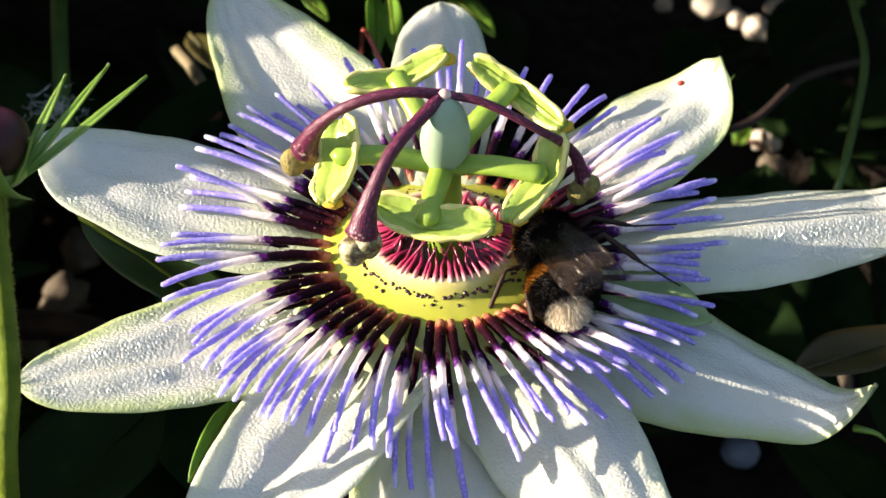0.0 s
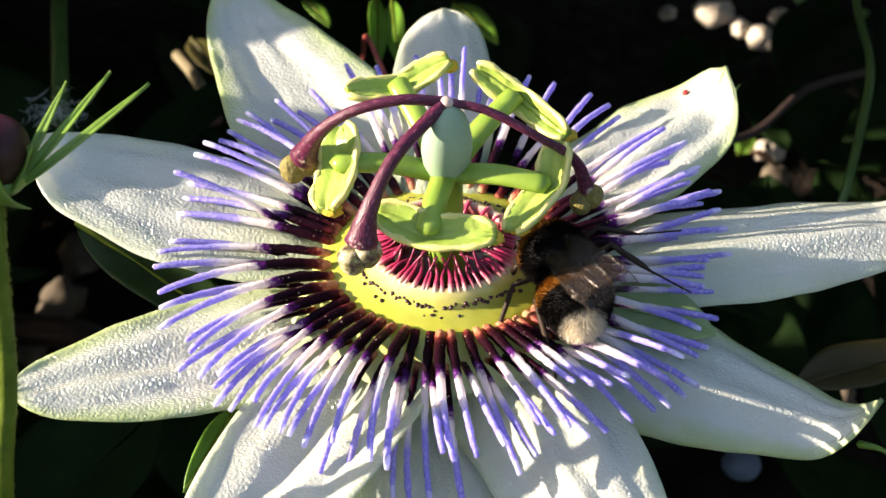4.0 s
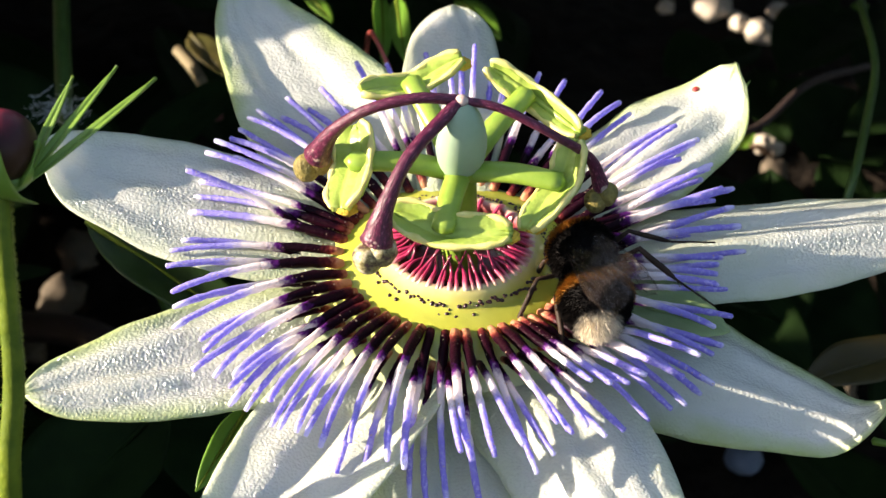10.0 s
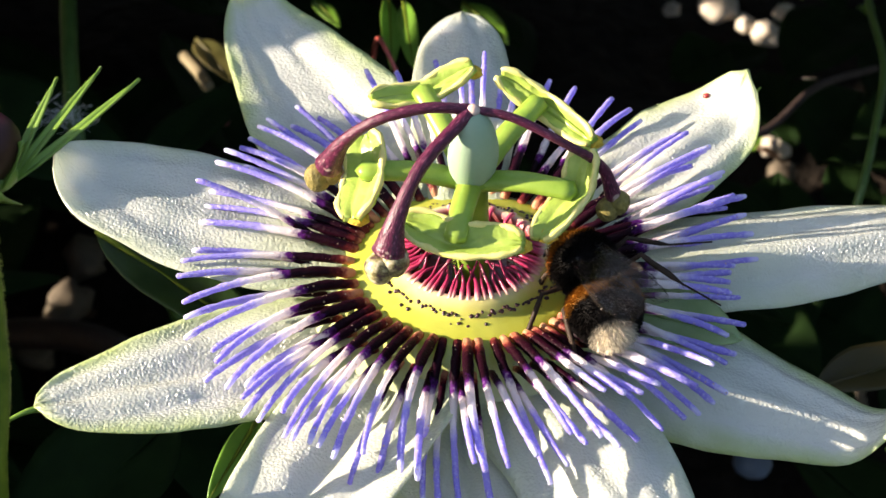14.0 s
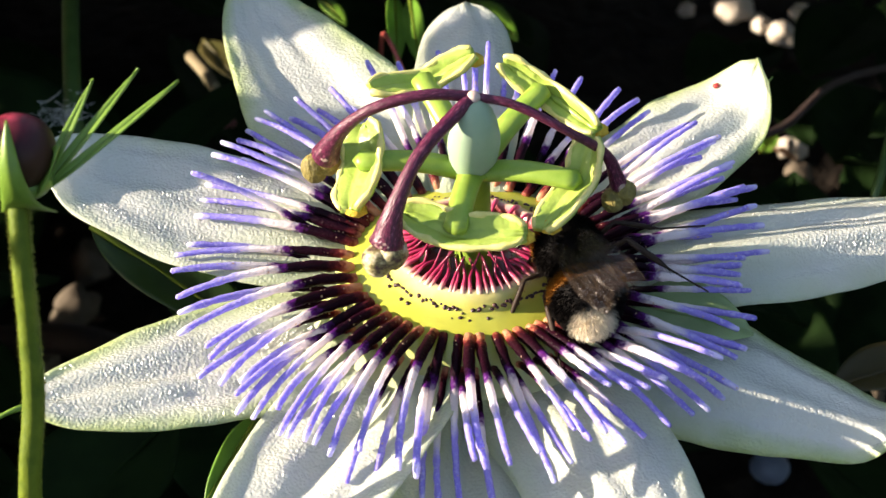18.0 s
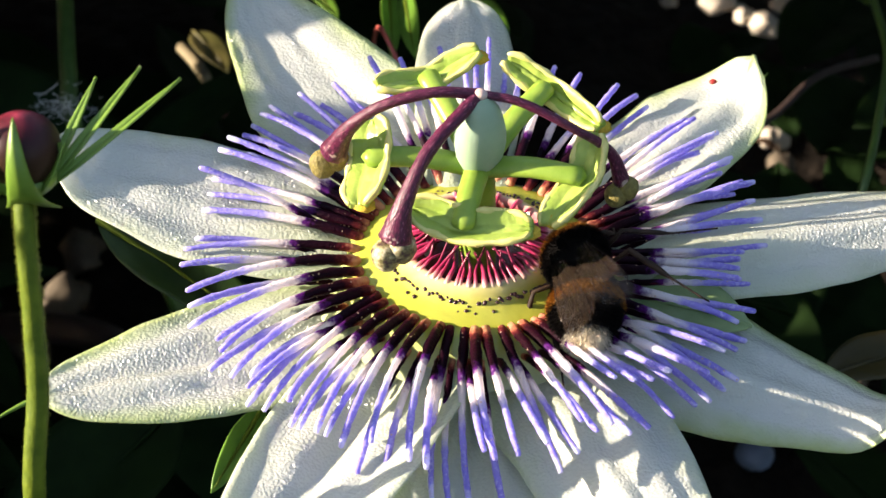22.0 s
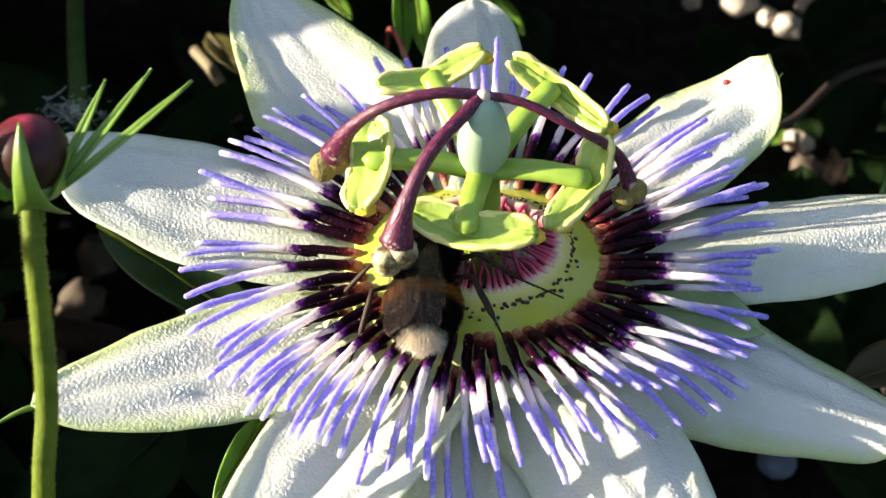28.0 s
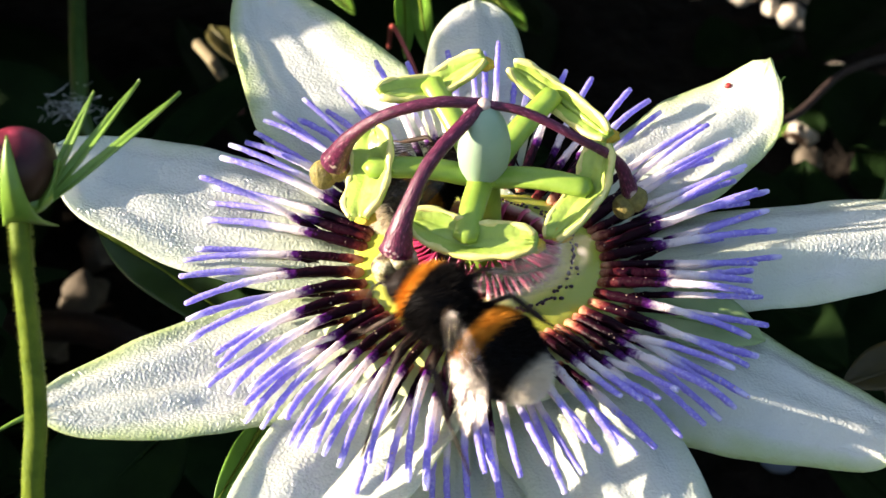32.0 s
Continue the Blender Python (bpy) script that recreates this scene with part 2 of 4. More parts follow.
POLLEN = simple("pollen", (0.50, 0.30, 0.02), (0.75, 0.52, 0.05), 4000, 0.9, 1.0, 0.0003)
OVARY = simple("ovary", (0.25, 0.37, 0.24), (0.34, 0.46, 0.32), 300, 0.55, 0.1, share=0.15)
STYLE = streaked("style")
STIGMA = blotched("stigma", [(0.38, (0.045, 0.014, 0.016)), (0.46, (0.13, 0.11, 0.035)), (0.56, (0.34, 0.30, 0.15)), (0.68, (0.62, 0.55, 0.42))], 950)
KNOB = simple("pale_knob", (0.42, 0.27, 0.22), (0.66, 0.52, 0.44), 2200, 0.6, 0.4)
STIGMA_OLIVE = simple("stigma_olive", (0.10, 0.08, 0.015), (0.26, 0.21, 0.05), 2500, 0.7, 0.9, 0.0003)
STEM = simple("stem_green", (0.05, 0.085, 0.006), (0.115, 0.155, 0.012), 700, 0.6, 0.6, 0.0004, spec=0.15)
STEM_HAIR = simple("stem_hair", (0.17, 0.21, 0.03), (0.34, 0.36, 0.09), 900, 0.5, 0.2, share=0.3)
BRACT = simple("bract_green", (0.10, 0.20, 0.02), (0.17, 0.29, 0.04), 500, 0.4, 0.4, 0.0002, share=0.22)
BUD = ramp_material("bud", [(0.0, (0.02, 0.014, 0.005)), (0.5, (0.035, 0.016, 0.008)), (0.72, (0.03, 0.007, 0.008)), (0.88, (0.12, 0.012, 0.022)), (1.0, (0.38, 0.04, 0.07))], 420, 0.45, 0.35, spec=0.2)
SHADE_LEAF = simple("leaf", (0.004, 0.011, 0.003), (0.011, 0.026, 0.006), 160, 0.65, 0.5, 0.0004, rand=True, share=0.08, spec=0.05)
BRACT_PALE = simple("bract_pale", (0.22, 0.33, 0.12), (0.36, 0.48, 0.22), 300, 0.4, 0.4, 0.0003, share=0.3)
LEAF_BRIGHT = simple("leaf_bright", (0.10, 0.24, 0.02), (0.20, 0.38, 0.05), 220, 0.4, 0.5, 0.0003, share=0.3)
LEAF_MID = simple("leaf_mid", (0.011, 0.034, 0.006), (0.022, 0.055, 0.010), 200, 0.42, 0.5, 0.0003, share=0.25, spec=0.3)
DRY_LEAF = simple("dry_leaf", (0.06, 0.03, 0.015), (0.14, 0.075, 0.035), 240, 0.8, 0.6, 0.0004, share=0.15)
LEAF_TAN = simple("leaf_tan", (0.06, 0.065, 0.014), (0.15, 0.12, 0.035), 150, 0.5, 0.4, 0.0003, share=0.2)
LEAF_YELLOW = simple("leaf_yellow", (0.035, 0.028, 0.005), (0.06, 0.05, 0.010), 150, 0.5, 0.4, 0.0003, share=0.2)
VINE = simple("vine_stem", (0.03, 0.07, 0.010), (0.055, 0.11, 0.02), 400, 0.5, 0.4, 0.0003)
TWIG = simple("twig", (0.014, 0.007, 0.006), (0.035, 0.018, 0.014), 500, 0.7, 0.6, 0.0004)
TWIG_RED = simple("dull_red_stalk", (0.05, 0.012, 0.012), (0.11, 0.03, 0.025), 300, 0.6, 0.4)
RED_STEM = simple("red_stem", (0.30, 0.05, 0.04), (0.45, 0.10, 0.08), 500, 0.45, 0.3, 0.0002)
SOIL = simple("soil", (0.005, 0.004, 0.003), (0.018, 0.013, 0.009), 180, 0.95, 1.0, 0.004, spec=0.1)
DIMMED_STONE = simple("dimmed_stone", (0.06, 0.048, 0.035), (0.15, 0.12, 0.085), 200, 0.85, 0.7, 0.0008, rand=True, spec=0.2)
STONE = simple("pale_stone", (0.34, 0.29, 0.23), (0.55, 0.48, 0.39), 160, 0.85, 0.7, 0.0008, rand=True)
STRAW = simple("dry_stalk", (0.10, 0.08, 0.04), (0.20, 0.16, 0.085), 300, 0.8, 0.6, 0.0004)
WEB = simple("web", (0.7, 0.74, 0.7), (0.8, 0.82, 0.8), 900, 0.4, 0.2, share=0.4)
MITE = simple("mite_red", (0.25, 0.01, 0.01), (0.35, 0.03, 0.02), 3000, 0.4)


# ---- mesh helpers ----
def mesh_of(name, verts, faces, attrs=None, smooth=True):
    me = bpy.data.meshes.new(name)
    me.from_pydata([tuple(c * CM for c in v) for v in verts], [], faces)
    for key, vals in (attrs or {}).items():
        a = me.attributes.new(key, "FLOAT", "POINT")
        a.data.foreach_set("value", list(vals))
    if smooth:
        me.polygons.foreach_set("use_smooth", [True] * len(me.polygons))
    me.update()
    return me


def part(name, me, mat, parent, label="", at=None):
    """One mesh object under a thing or under a part."""
    ob = new(name, me)
    if not me.materials:
        me.materials.append(mat)
    ob.parent = parent
    if at is not None:
        ob.matrix_basis = at
    return tagged(ob, label)


def thing(name, label, category, at=None, group="", kind=""):
    ob = new(name)
    ob.empty_display_size = 0.01
    if at is not None:
        ob.matrix_world = at
    return tagged(ob, label, category, group, kind)


def bezier(p0, p1, p2, p3, n):
    a, b, c, d = (Vector(p) for p in (p0, p1, p2, p3))
    out = []
    for i in range(n):
        u = i / (n - 1)
        w = 1 - u
        out.append(a * w ** 3 + b * 3 * w * w * u + c * 3 * w * u * u + d * u ** 3)
    return out


def smooth_line(points, n):
    """A Catmull-Rom line through a few points."""
    p = [Vector(q) for q in points]
    p = [p[0] * 2 - p[1]] + p + [p[-1] * 2 - p[-2]]
    k = len(p) - 3
    out = []
    for i in range(n):
        x = i / (n - 1) * k
        j = min(int(x), k - 1)
        u = x - j
        a, b, c, d = p[j:j + 4]
        out.append(0.5 * (2 * b + (c - a) * u + (2 * a - 5 * b + 4 * c - d) * u * u + (3 * b - 3 * c + d - a) * u ** 3))
    return out


def sweep(line, radius, seg=8, flat=1.0, up=(0, 0, 1), wob=0.0, rnd=None):
    """A tube along line; radius is a function of 0..1; flat squeezes it along its own up. Returns verts, faces and s."""
    n = len(line)
    verts, faces, s = [], [], []
    upv = Vector(up)
    for i, p in enumerate(line):
        d = (line[min(i + 1, n - 1)] - line[max(i - 1, 0)]).normalized()
        side = d.cross(upv)
        side = side.normalized() if side.length > 1e-4 else Vector((1, 0, 0))
        top = side.cross(d).normalized()
        u = i / (n - 1)
        r = radius(u)
        for k in range(seg):
            a = 2 * math.pi * k / seg
            q = r * (1 + (rnd.uniform(-wob, wob) if wob else 0))
            verts.append(p + side * math.cos(a) * q + top * math.sin(a) * q * flat)
            s.append(u)
    for i in range(n - 1):
        for k in range(seg):
            a, b = i * seg + k, i * seg + (k + 1) % seg
            faces.append((a, b, b + seg, a + seg))
    for i, u in ((0, 0.0), (n - 1, 1.0)):
        d = (line[0] - line[1]) if i == 0 else (line[-1] - line[-2])
        verts.append(line[i] + d.normalized() * radius(u) * 0.6)
        s.append(u)
        c = len(verts) - 1
        for k in range(seg):
            a, b = i * seg + k, i * seg + (k + 1) % seg
            faces.append((b, a, c) if i == 0 else (a, b, c))
    return verts, faces, s


def tube(name, line, radius, seg=8, flat=1.0, up=(0, 0, 1), wob=0.0, rnd=None):
    v, f, s = sweep(line, radius, seg, flat, up, wob, rnd)
    n = len(line) * seg
    return mesh_of(name, v, f, {"s": s, "a": [abs((i % seg) / seg * 2 - 1) if i < n else 0.5 for i in range(len(v))]})


def lathe(name, profile, seg=64, sfun=None, wob=None, tilt=0.0):
    """profile: (r, z) from outside in or bottom to top."""
    verts, faces, s = [], [], []
    n = len(profile)
    for i, (r, z) in enumerate(profile):
        for k in range(seg):
            a = 2 * math.pi * k / seg
            q = r + (wob(a, i / (n - 1)) if wob else 0)
            x, y = q * math.cos(a), q * math.sin(a)
            verts.append((x, y, z - tilt * y))
            s.append(i / (n - 1) if sfun is None else sfun(i / (n - 1)))
    for i in range(n - 1):
        for k in range(seg):
            a, b = i * seg + k, i * seg + (k + 1) % seg
            faces.append((a, b, b + seg, a + seg))
    return mesh_of(name, verts, faces, {"s": s})


def ball(name, rx, ry, rz, rows=12, seg=18, shape=None):
    """A rounded body along x; s runs from back (0) to front (1)."""
    verts, faces, s = [], [], []
    for i in range(rows + 1):
        t = math.pi * i / rows
        for k in range(seg):
            a = 2 * math.pi * k / seg
            x, w = -math.cos(t), math.sin(t)
            p = Vector((x * rx, w * math.cos(a) * ry, w * math.sin(a) * rz))
            if shape:
                p = shape(p, x)
            verts.append(p)
            s.append(i / rows)
    for i in range(rows):
        for k in range(seg):
            a, b = i * seg + k, i * seg + (k + 1) % seg
            faces.append((a, b, b + seg, a + seg))
    return mesh_of(name, verts, faces, {"s": s})


def sheet_mesh(name, place, nu, nv, thick, taper=True):
    """A thin sheet with two faces and an edge; place(u, v) gives a point, u 0..1, v -1..1."""
    pts = [[place(i / (nu - 1), -1 + 2 * j / (nv - 1)) for j in range(nv)] for i in range(nu)]
    verts, s, e = [], [], []
    for side in (1, -1):
        for i in range(nu):
            for j in range(nv):
                a = pts[min(i + 1, nu - 1)][j] - pts[max(i - 1, 0)][j]
                b = pts[i][min(j + 1, nv - 1)] - pts[i][max(j - 1, 0)]
                nrm = a.cross(b)
                nrm = nrm.normalized() if nrm.length > 1e-9 else Vector((0, 0, 1))
                v = -1 + 2 * j / (nv - 1)
                w = thick * (1 - 0.75 * abs(v) ** 3) if taper else thick
                verts.append(pts[i][j] + nrm * w * 0.5 * side)
                s.append(i / (nu - 1))
                e.append(abs(v))
    faces = []
    m = nu * nv
    for i in range(nu - 1):
        for j in range(nv - 1):
            a = i * nv + j
            faces.append((a, a + nv, a + nv + 1, a + 1))
            faces.append((m + a, m + a + 1, m + a + nv + 1, m + a + nv))
    for i in range(nu - 1):
        for j in (0, nv - 1):
            a, b = i * nv + j, (i + 1) * nv + j
            faces.append((a, m + a, m + b, b) if j == 0 else (a, b, m + b, m + a))
    for j in range(nv - 1):
        for i in (0, nu - 1):
            a, b = i * nv + j, i * nv + j + 1
            faces.append((a, b, m + b, m + a) if i == 0 else (a, m + a, m + b, b))
    return mesh_of(name, verts, faces, {"s": s, "e": e})


# ---- the setting: ground ----
def ground():
    verts, faces = [], []
    rings = [0.0] + [2.0 * 1.13 ** k for k in range(64)] + [20000.0, 100000.0]
    seg = 96
    for r in rings:
        for k in range(seg):
            a = 2 * math.pi * k / seg
            x, y = r * math.cos(a), r * math.sin(a) + 8
            z = 0.7 * noise.noise((x * 0.25, y * 0.25, 0)) + 0.35 * noise.noise((x * 0.9, y * 0.9, 3)) if r < 300 else 0
            verts.append((x, y, z))
    for i in range(len(rings) - 1):
        for k in range(seg):
            a, b = i * seg + k, i * seg + (k + 1) % seg
            faces.append((a, b, b + seg, a + seg))
    me = mesh_of("ground", verts, faces)
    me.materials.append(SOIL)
    return tagged(new("ground", me), "garden soil under the plants, deep shade put into its colour", "soil", kind="structure")


ground()

# ---- the passion flower ----
FLOWER = pose(0, 0, TOP)
TILT = 0.16


def disc_z(y, z):
    return z - TILT * y


def petal_mesh(name, az, length, width, z0, z1, z2, cup, hood, bend, peak, seed, blunt, ridge, roll):
    ca, sa = math.cos(radians(az)), math.sin(radians(az))

    def place(u, v):
        r = 0.5 + (length - 0.5) * (u if u < 0.75 else 0.75 + (u - 0.75) * 0.5 + 0.5 * 0.25 * math.sin((u - 0.75) / 0.25 * math.pi / 2))
        if u < peak:
            k = 0.42 + 0.58 * math.sin(u / peak * math.pi / 2)
        else:
            k = max(0.0, 1 - ((u - peak) / (1 - peak)) ** blunt) ** 0.62
        w = width * k
        z = z0 + z1 * u + z2 * u * u + cup * w * v * v + ridge * w * (1 - math.sqrt(v * v + 0.02)) * min(1.0, 2.5 * u)
        z += 0.042 * math.cos(v * 9 + seed + 0.6 * math.sin(u * 5 + seed)) * (1 - v * v) * math.sin(math.pi * u) - 0.05 * math.exp(-(v / 0.09) ** 2) * (1 - u)
        z += 0.04 * noise.noise((u * 4, v * 1.6, seed * 7.3)) + 0.026 * noise.noise((u * 12, v * 5, seed * 3.1))
        z += roll * w * v
        if u > 0.84:
            z += hood * ((u - 0.84) / 0.16) ** 2
        side = w * v + bend * u * u + 0.04 * noise.noise((u * 6, seed, v * 2)) * abs(v)
        return Vector((r * ca - side * sa, r * sa + side * ca, z))

    return sheet_mesh(name, place, 44, 25, 0.05)


def build_flower():
    fl = thing("passion_flower", "open white and violet passion flower with a fringed corona", "flower", FLOWER)
    rnd = random.Random(11)
    # azimuth, length, half width, height at base, slope, curve, cup, hood, sideways bend, widest place, bluntness, raised midline
    sepals = [(123.6, 5.065, 1.02, -0.30, -0.01, 0.22, 0.04, 0.33, -0.16, 0.34, 1.9, -0.2),
              (37.3, 4.20, 0.70, -0.34, -0.12, 0.18, 0.04, 0.50, 0.22, 0.57, 3.07, 0.18),
              (334.5, 4.64, 0.87, -0.34, -0.70, 0.20, -0.10, 0.70, 0.22, 0.38, 1.6, 0.24),
              (268, 4.40, 0.85, -0.60, 0.0, -0.40, 0.10, 0.1, 0.0, 0.45, 2.2, 0.0),
              (207.4, 4.60, 0.805, -0.46, 0.18, 0.14, -0.03, 0.0, -0.32, 0.42, 1.8, -0.06)]
    petals = [(91.3, 4.23, 0.605, -0.30, 0.09, -0.12, 0.09, 0.13, -0.06, 0.57, 2.94, 0.3),
              (7.5, 5.64, 0.71, -0.28, -0.78, 0.42, 0.01, 0.49, 0.38, 0.47, 2.25, 0.34),
              (295.4, 4.58, 0.77, -0.50, 0.22, -0.12, 0.09, 0.27, 0.08, 0.38, 2.12, 0.38),
              (241.4, 4.63, 0.83, -0.25, 0.08, 0.0, 0.12, 0.18, -0.04, 0.40, 2.34, -0.18),
              (166.8, 4.56, 0.85, -0.30, 0.10, 0.36, 0.06, 0.27, -0.13, 0.51, 2.52, 0.05)]
    for kind, rows, mat in (("sepal", sepals, SEPAL), ("petal", petals, PETAL)):
        for i, (az, ln, w, z0, z1, z2, cup, hood, bend, peak, blunt, ridge) in enumerate(rows):
            me = petal_mesh(kind, az, ln, w, z0, z1, z2, cup, hood, bend, peak, i + (7 if kind == "petal" else 0), blunt, ridge, {241.4: 0.14, 295.4: 0.2, 268: 0.05}.get(az, 0.0))
            ob = part(kind, me, mat, fl, "white %s, green at its margin" % kind if kind == "sepal" else "white petal, smooth and satiny")
            if kind == "sepal":
                ca, sa = math.cos(radians(az)), math.sin(radians(az))
                zt = z0 + z1 + z2
                p = [(ca * r - sa * bend, sa * r + ca * bend, zt + dz) for r, dz in ((ln - 0.08, -0.07), (ln + 0.15, -0.03), (ln + (0.6 if 190 < az < 220 else 0.3), 0.08 if az < 90 else -0.14))]
                part("awn", tube("awn", smooth_line(p, 8), lambda u: 0.045 * (1 - u * 0.8), 6), BRACT, ob, "green awn")
    # disc and nectar cup
    prof = [(1.72, -0.50), (1.55, -0.40), (1.42, -0.28), (1.30, -0.15), (1.24, -0.10), (1.16, -0.075), (1.06, -0.05), (0.98, -0.03), (0.92, 0.0), (0.86, 0.06), (0.80, 0.115), (0.74, 0.13), (0.70, 0.10), (0.67, 0.02), (0.64, -0.10), (0.55, -0.28), (0.3, -0.36), (0.05, -0.37)]
    part("disc", lathe("disc", prof, 96, wob=lambda a, u: 0.006 * math.sin(a * 40) * (u < 0.4) + 0.01 * math.sin(a * 3 + 1), tilt=TILT), DISC, fl, "glossy yellow-green corona disc")
    # corona filaments: azimuth, reach, height of the tip
    right_back = [(4, 2.96, 0.16), (7, 2.9, 0.30), (11, 2.95, 0.36), (14, 2.94, -0.12), (13, 2.88, -0.50), (16, 2.95, 0.12), (18, 2.95, -0.18), (20, 2.9, 0.30), (22, 2.95, 0.12), (24, 2.95, -0.14), (27, 2.93, 0.34), (29, 2.96, 0.18), (32, 2.94, -0.18), (34, 2.9, 0.28), (37, 2.95, 0.12), (42, 2.8, -0.2)]
    back_right = [(48, 2.95, -0.08), (49, 2.87, -0.50), (51, 2.95, 0.00), (56, 2.96, 0.02), (60, 2.7, -0.3), (65, 2.96, -0.02), (71, 2.96, -0.02), (73, 2.95, -0.18), (78, 2.94, 0.00), (82, 2.8, -0.1), (86, 2.96, 0.28), (89, 2.96, 0.12)]
    back_left = [(92, 2.96, 0.16), (97, 2.95, 0.16), (102, 2.8, -0.1), (106, 2.95, 0.08), (109, 2.96, -0.16), (113, 2.96, 0.20), (118, 2.94, -0.36), (122, 2.94, 0.00), (127, 2.8, -0.1), (131, 2.94, 0.10), (134, 2.85, -0.05)]
    left_back = [(139, 2.96, 0.16), (142, 2.95, 0.16), (145, 2.95, 0.10), (148, 2.95, 0.08), (151, 2.8, 0.0), (153, 2.96, 0.26), (155, 2.94, -0.26), (157, 2.95, 0.26), (159, 2.94, -0.08), (161, 2.95, 0.00), (162, 2.95, -0.18), (164, 2.95, -0.08), (166, 2.95, 0.42), (170, 2.9, 0.0), (178, 2.89, 0.00)]
    left_front = [(181, 2.99, 0.00), (185, 3.02, 0.00), (192, 2.98, 0.00), (196, 2.99, 0.00), (201, 3.05, 0.00), (206, 2.85, 0.00), (209, 2.87, 0.00), (212, 3.06, 0.00), (216, 2.94, 0.02), (219, 2.8, 0.1), (221, 2.95, -0.16), (222, 2.95, 0.18)]
    front_left = [(226, 2.94, 0.00), (229, 2.75, 0.1), (233, 2.95, 0.08), (235, 2.95, 0.12), (239, 2.95, 0.22), (241, 2.95, 0.24), (244, 2.95, 0.16), (247, 2.95, -0.16), (250, 2.95, 0.40), (252, 2.95, -0.24), (257, 2.95, 0.26), (260, 2.95, 0.18), (261, 2.95, -0.30), (264, 2.95, -0.30)]
    front_right = [(268, 2.95, -0.42), (270, 2.94, 0.50), (272, 2.95, 0.38), (274, 2.96, -0.42), (276, 2.95, 0.42), (281, 2.94, 0.54), (284, 2.95, 0.06), (287, 2.94, 0.28), (288, 2.83, 0.60), (290, 2.95, 0.56), (293, 2.94, 0.58), (297, 2.95, 0.32), (299, 2.51, 0.60), (301, 2.95, 0.28), (302, 2.63, 0.60), (305, 2.72, 0.60), (307, 2.95, 0.20), (309, 2.74, 0.60), (313, 2.95, 0.12), (315, 2.95, 0.52)]
    right_front = [(318, 2.95, -0.06), (320, 2.94, 0.60), (323, 2.96, -0.14), (326, 3.01, -0.10), (331, 2.87, 0.00), (334, 2.91, 0.00), (338, 2.77, 0.00), (342, 2.90, 0.00), (346, 2.7, 0.2), (349, 2.80, 0.00), (353, 2.69, 0.00), (356, 2.70, 0.00), (358, 2.75, 0.00), (360, 3.00, 0.00)]
    rows = right_back + back_right + back_left + left_back + left_front + front_left + front_right + right_front
    count = len(rows)
    for i, (az, reach, tip_z) in enumerate(rows):
        even = i * 360 / count + 1
        a0, a1 = radians(az * 0.7 + even * 0.3), radians(az)
        am = (a0 * 2 + a1) / 3 + rnd.uniform(-0.012, 0.012)
        under = i % 2
        r0 = 1.47 if under else 1.21
        y0 = r0 * math.sin(a0)
        z0 = disc_z(y0, -0.31 if under else -0.09)
        arch = rnd.uniform(0.0, 0.06) if under else rnd.uniform(0.04, 0.13)
        if 190 < az < 330:
            arch += 0.05
        p0 = (r0 * math.cos(a0), y0, z0)
        p1 = (1.75 * math.cos(a0), 1.75 * math.sin(a0), z0 * 0.65 + tip_z * 0.35 + arch)
        p2 = (2.4 * math.cos(am), 2.4 * math.sin(am), z0 * 0.25 + tip_z * 0.75 + arch)
        p3 = (reach * math.cos(a1), reach * math.sin(a1), tip_z)
        w = rnd.uniform(0.9, 1.12)
        me = tube("corona_filament", bezier(p0, p1, p2, p3, 22),
                  lambda u: w * ((0.036 + 0.009 * min(1.0, u / 0.45) if under else 0.040 + 0.014 * math.exp(-((u - 0.16) / 0.2) ** 2) + 0.004 * min(1.0, u / 0.4)) - 0.015 * u + 0.003 * math.sin(u * 60 + i)) * (1 if u < 0.96 else 0.85), 8, wob=0.12, rnd=rnd)
        part("corona_filament", me, FILAMENT, fl)
    # dark glands in a ring on the disc
    bead = ball("gland", 0.022, 0.019, 0.016, 5, 7)
    for i in range(190):
        a = 2 * math.pi * (i + rnd.uniform(-0.7, 0.7)) / 190
        r = 0.912 + 0.010 * math.sin(a * 7) + rnd.gauss(0, 0.009) + (rnd.uniform(0.03, 0.13) if rnd.random() < (0.12 if math.sin(a) < 0.2 else 0.5) else 0)
        x, y = r * math.cos(a), r * math.sin(a)
        k = rnd.uniform(0.65, 1.3)
        m = Matrix.LocRotScale(Vector((x, y, disc_z(y, 0.006 + max(0.0, 0.92 - r) * 1.0 - max(0.0, r - 0.92) * 0.5))) * CM, Euler((rnd.uniform(-0.4, 0.4), 0, rnd.uniform(0, 6))), (k, k, k))
        part("gland", bead, GLAND, fl, at=m)
    # fringe of the nectar cup
    for i in range(60):
        a = 2 * math.pi * (i + rnd.uniform(-0.4, 0.4)) / 60
        b = a + rnd.uniform(-0.34, 0.34)
        r1 = rnd.uniform(0.22, 0.50)
        fat = rnd.uniform(0.75, 1.3)
        zt = rnd.uniform(0.12, 0.44)
        if math.sin(a) > 0.25 and i % 3:
            continue
        if math.sin(a) > 0.25:
            zt, r1, b = rnd.uniform(-0.28, -0.12), rnd.uniform(0.40, 0.54), a
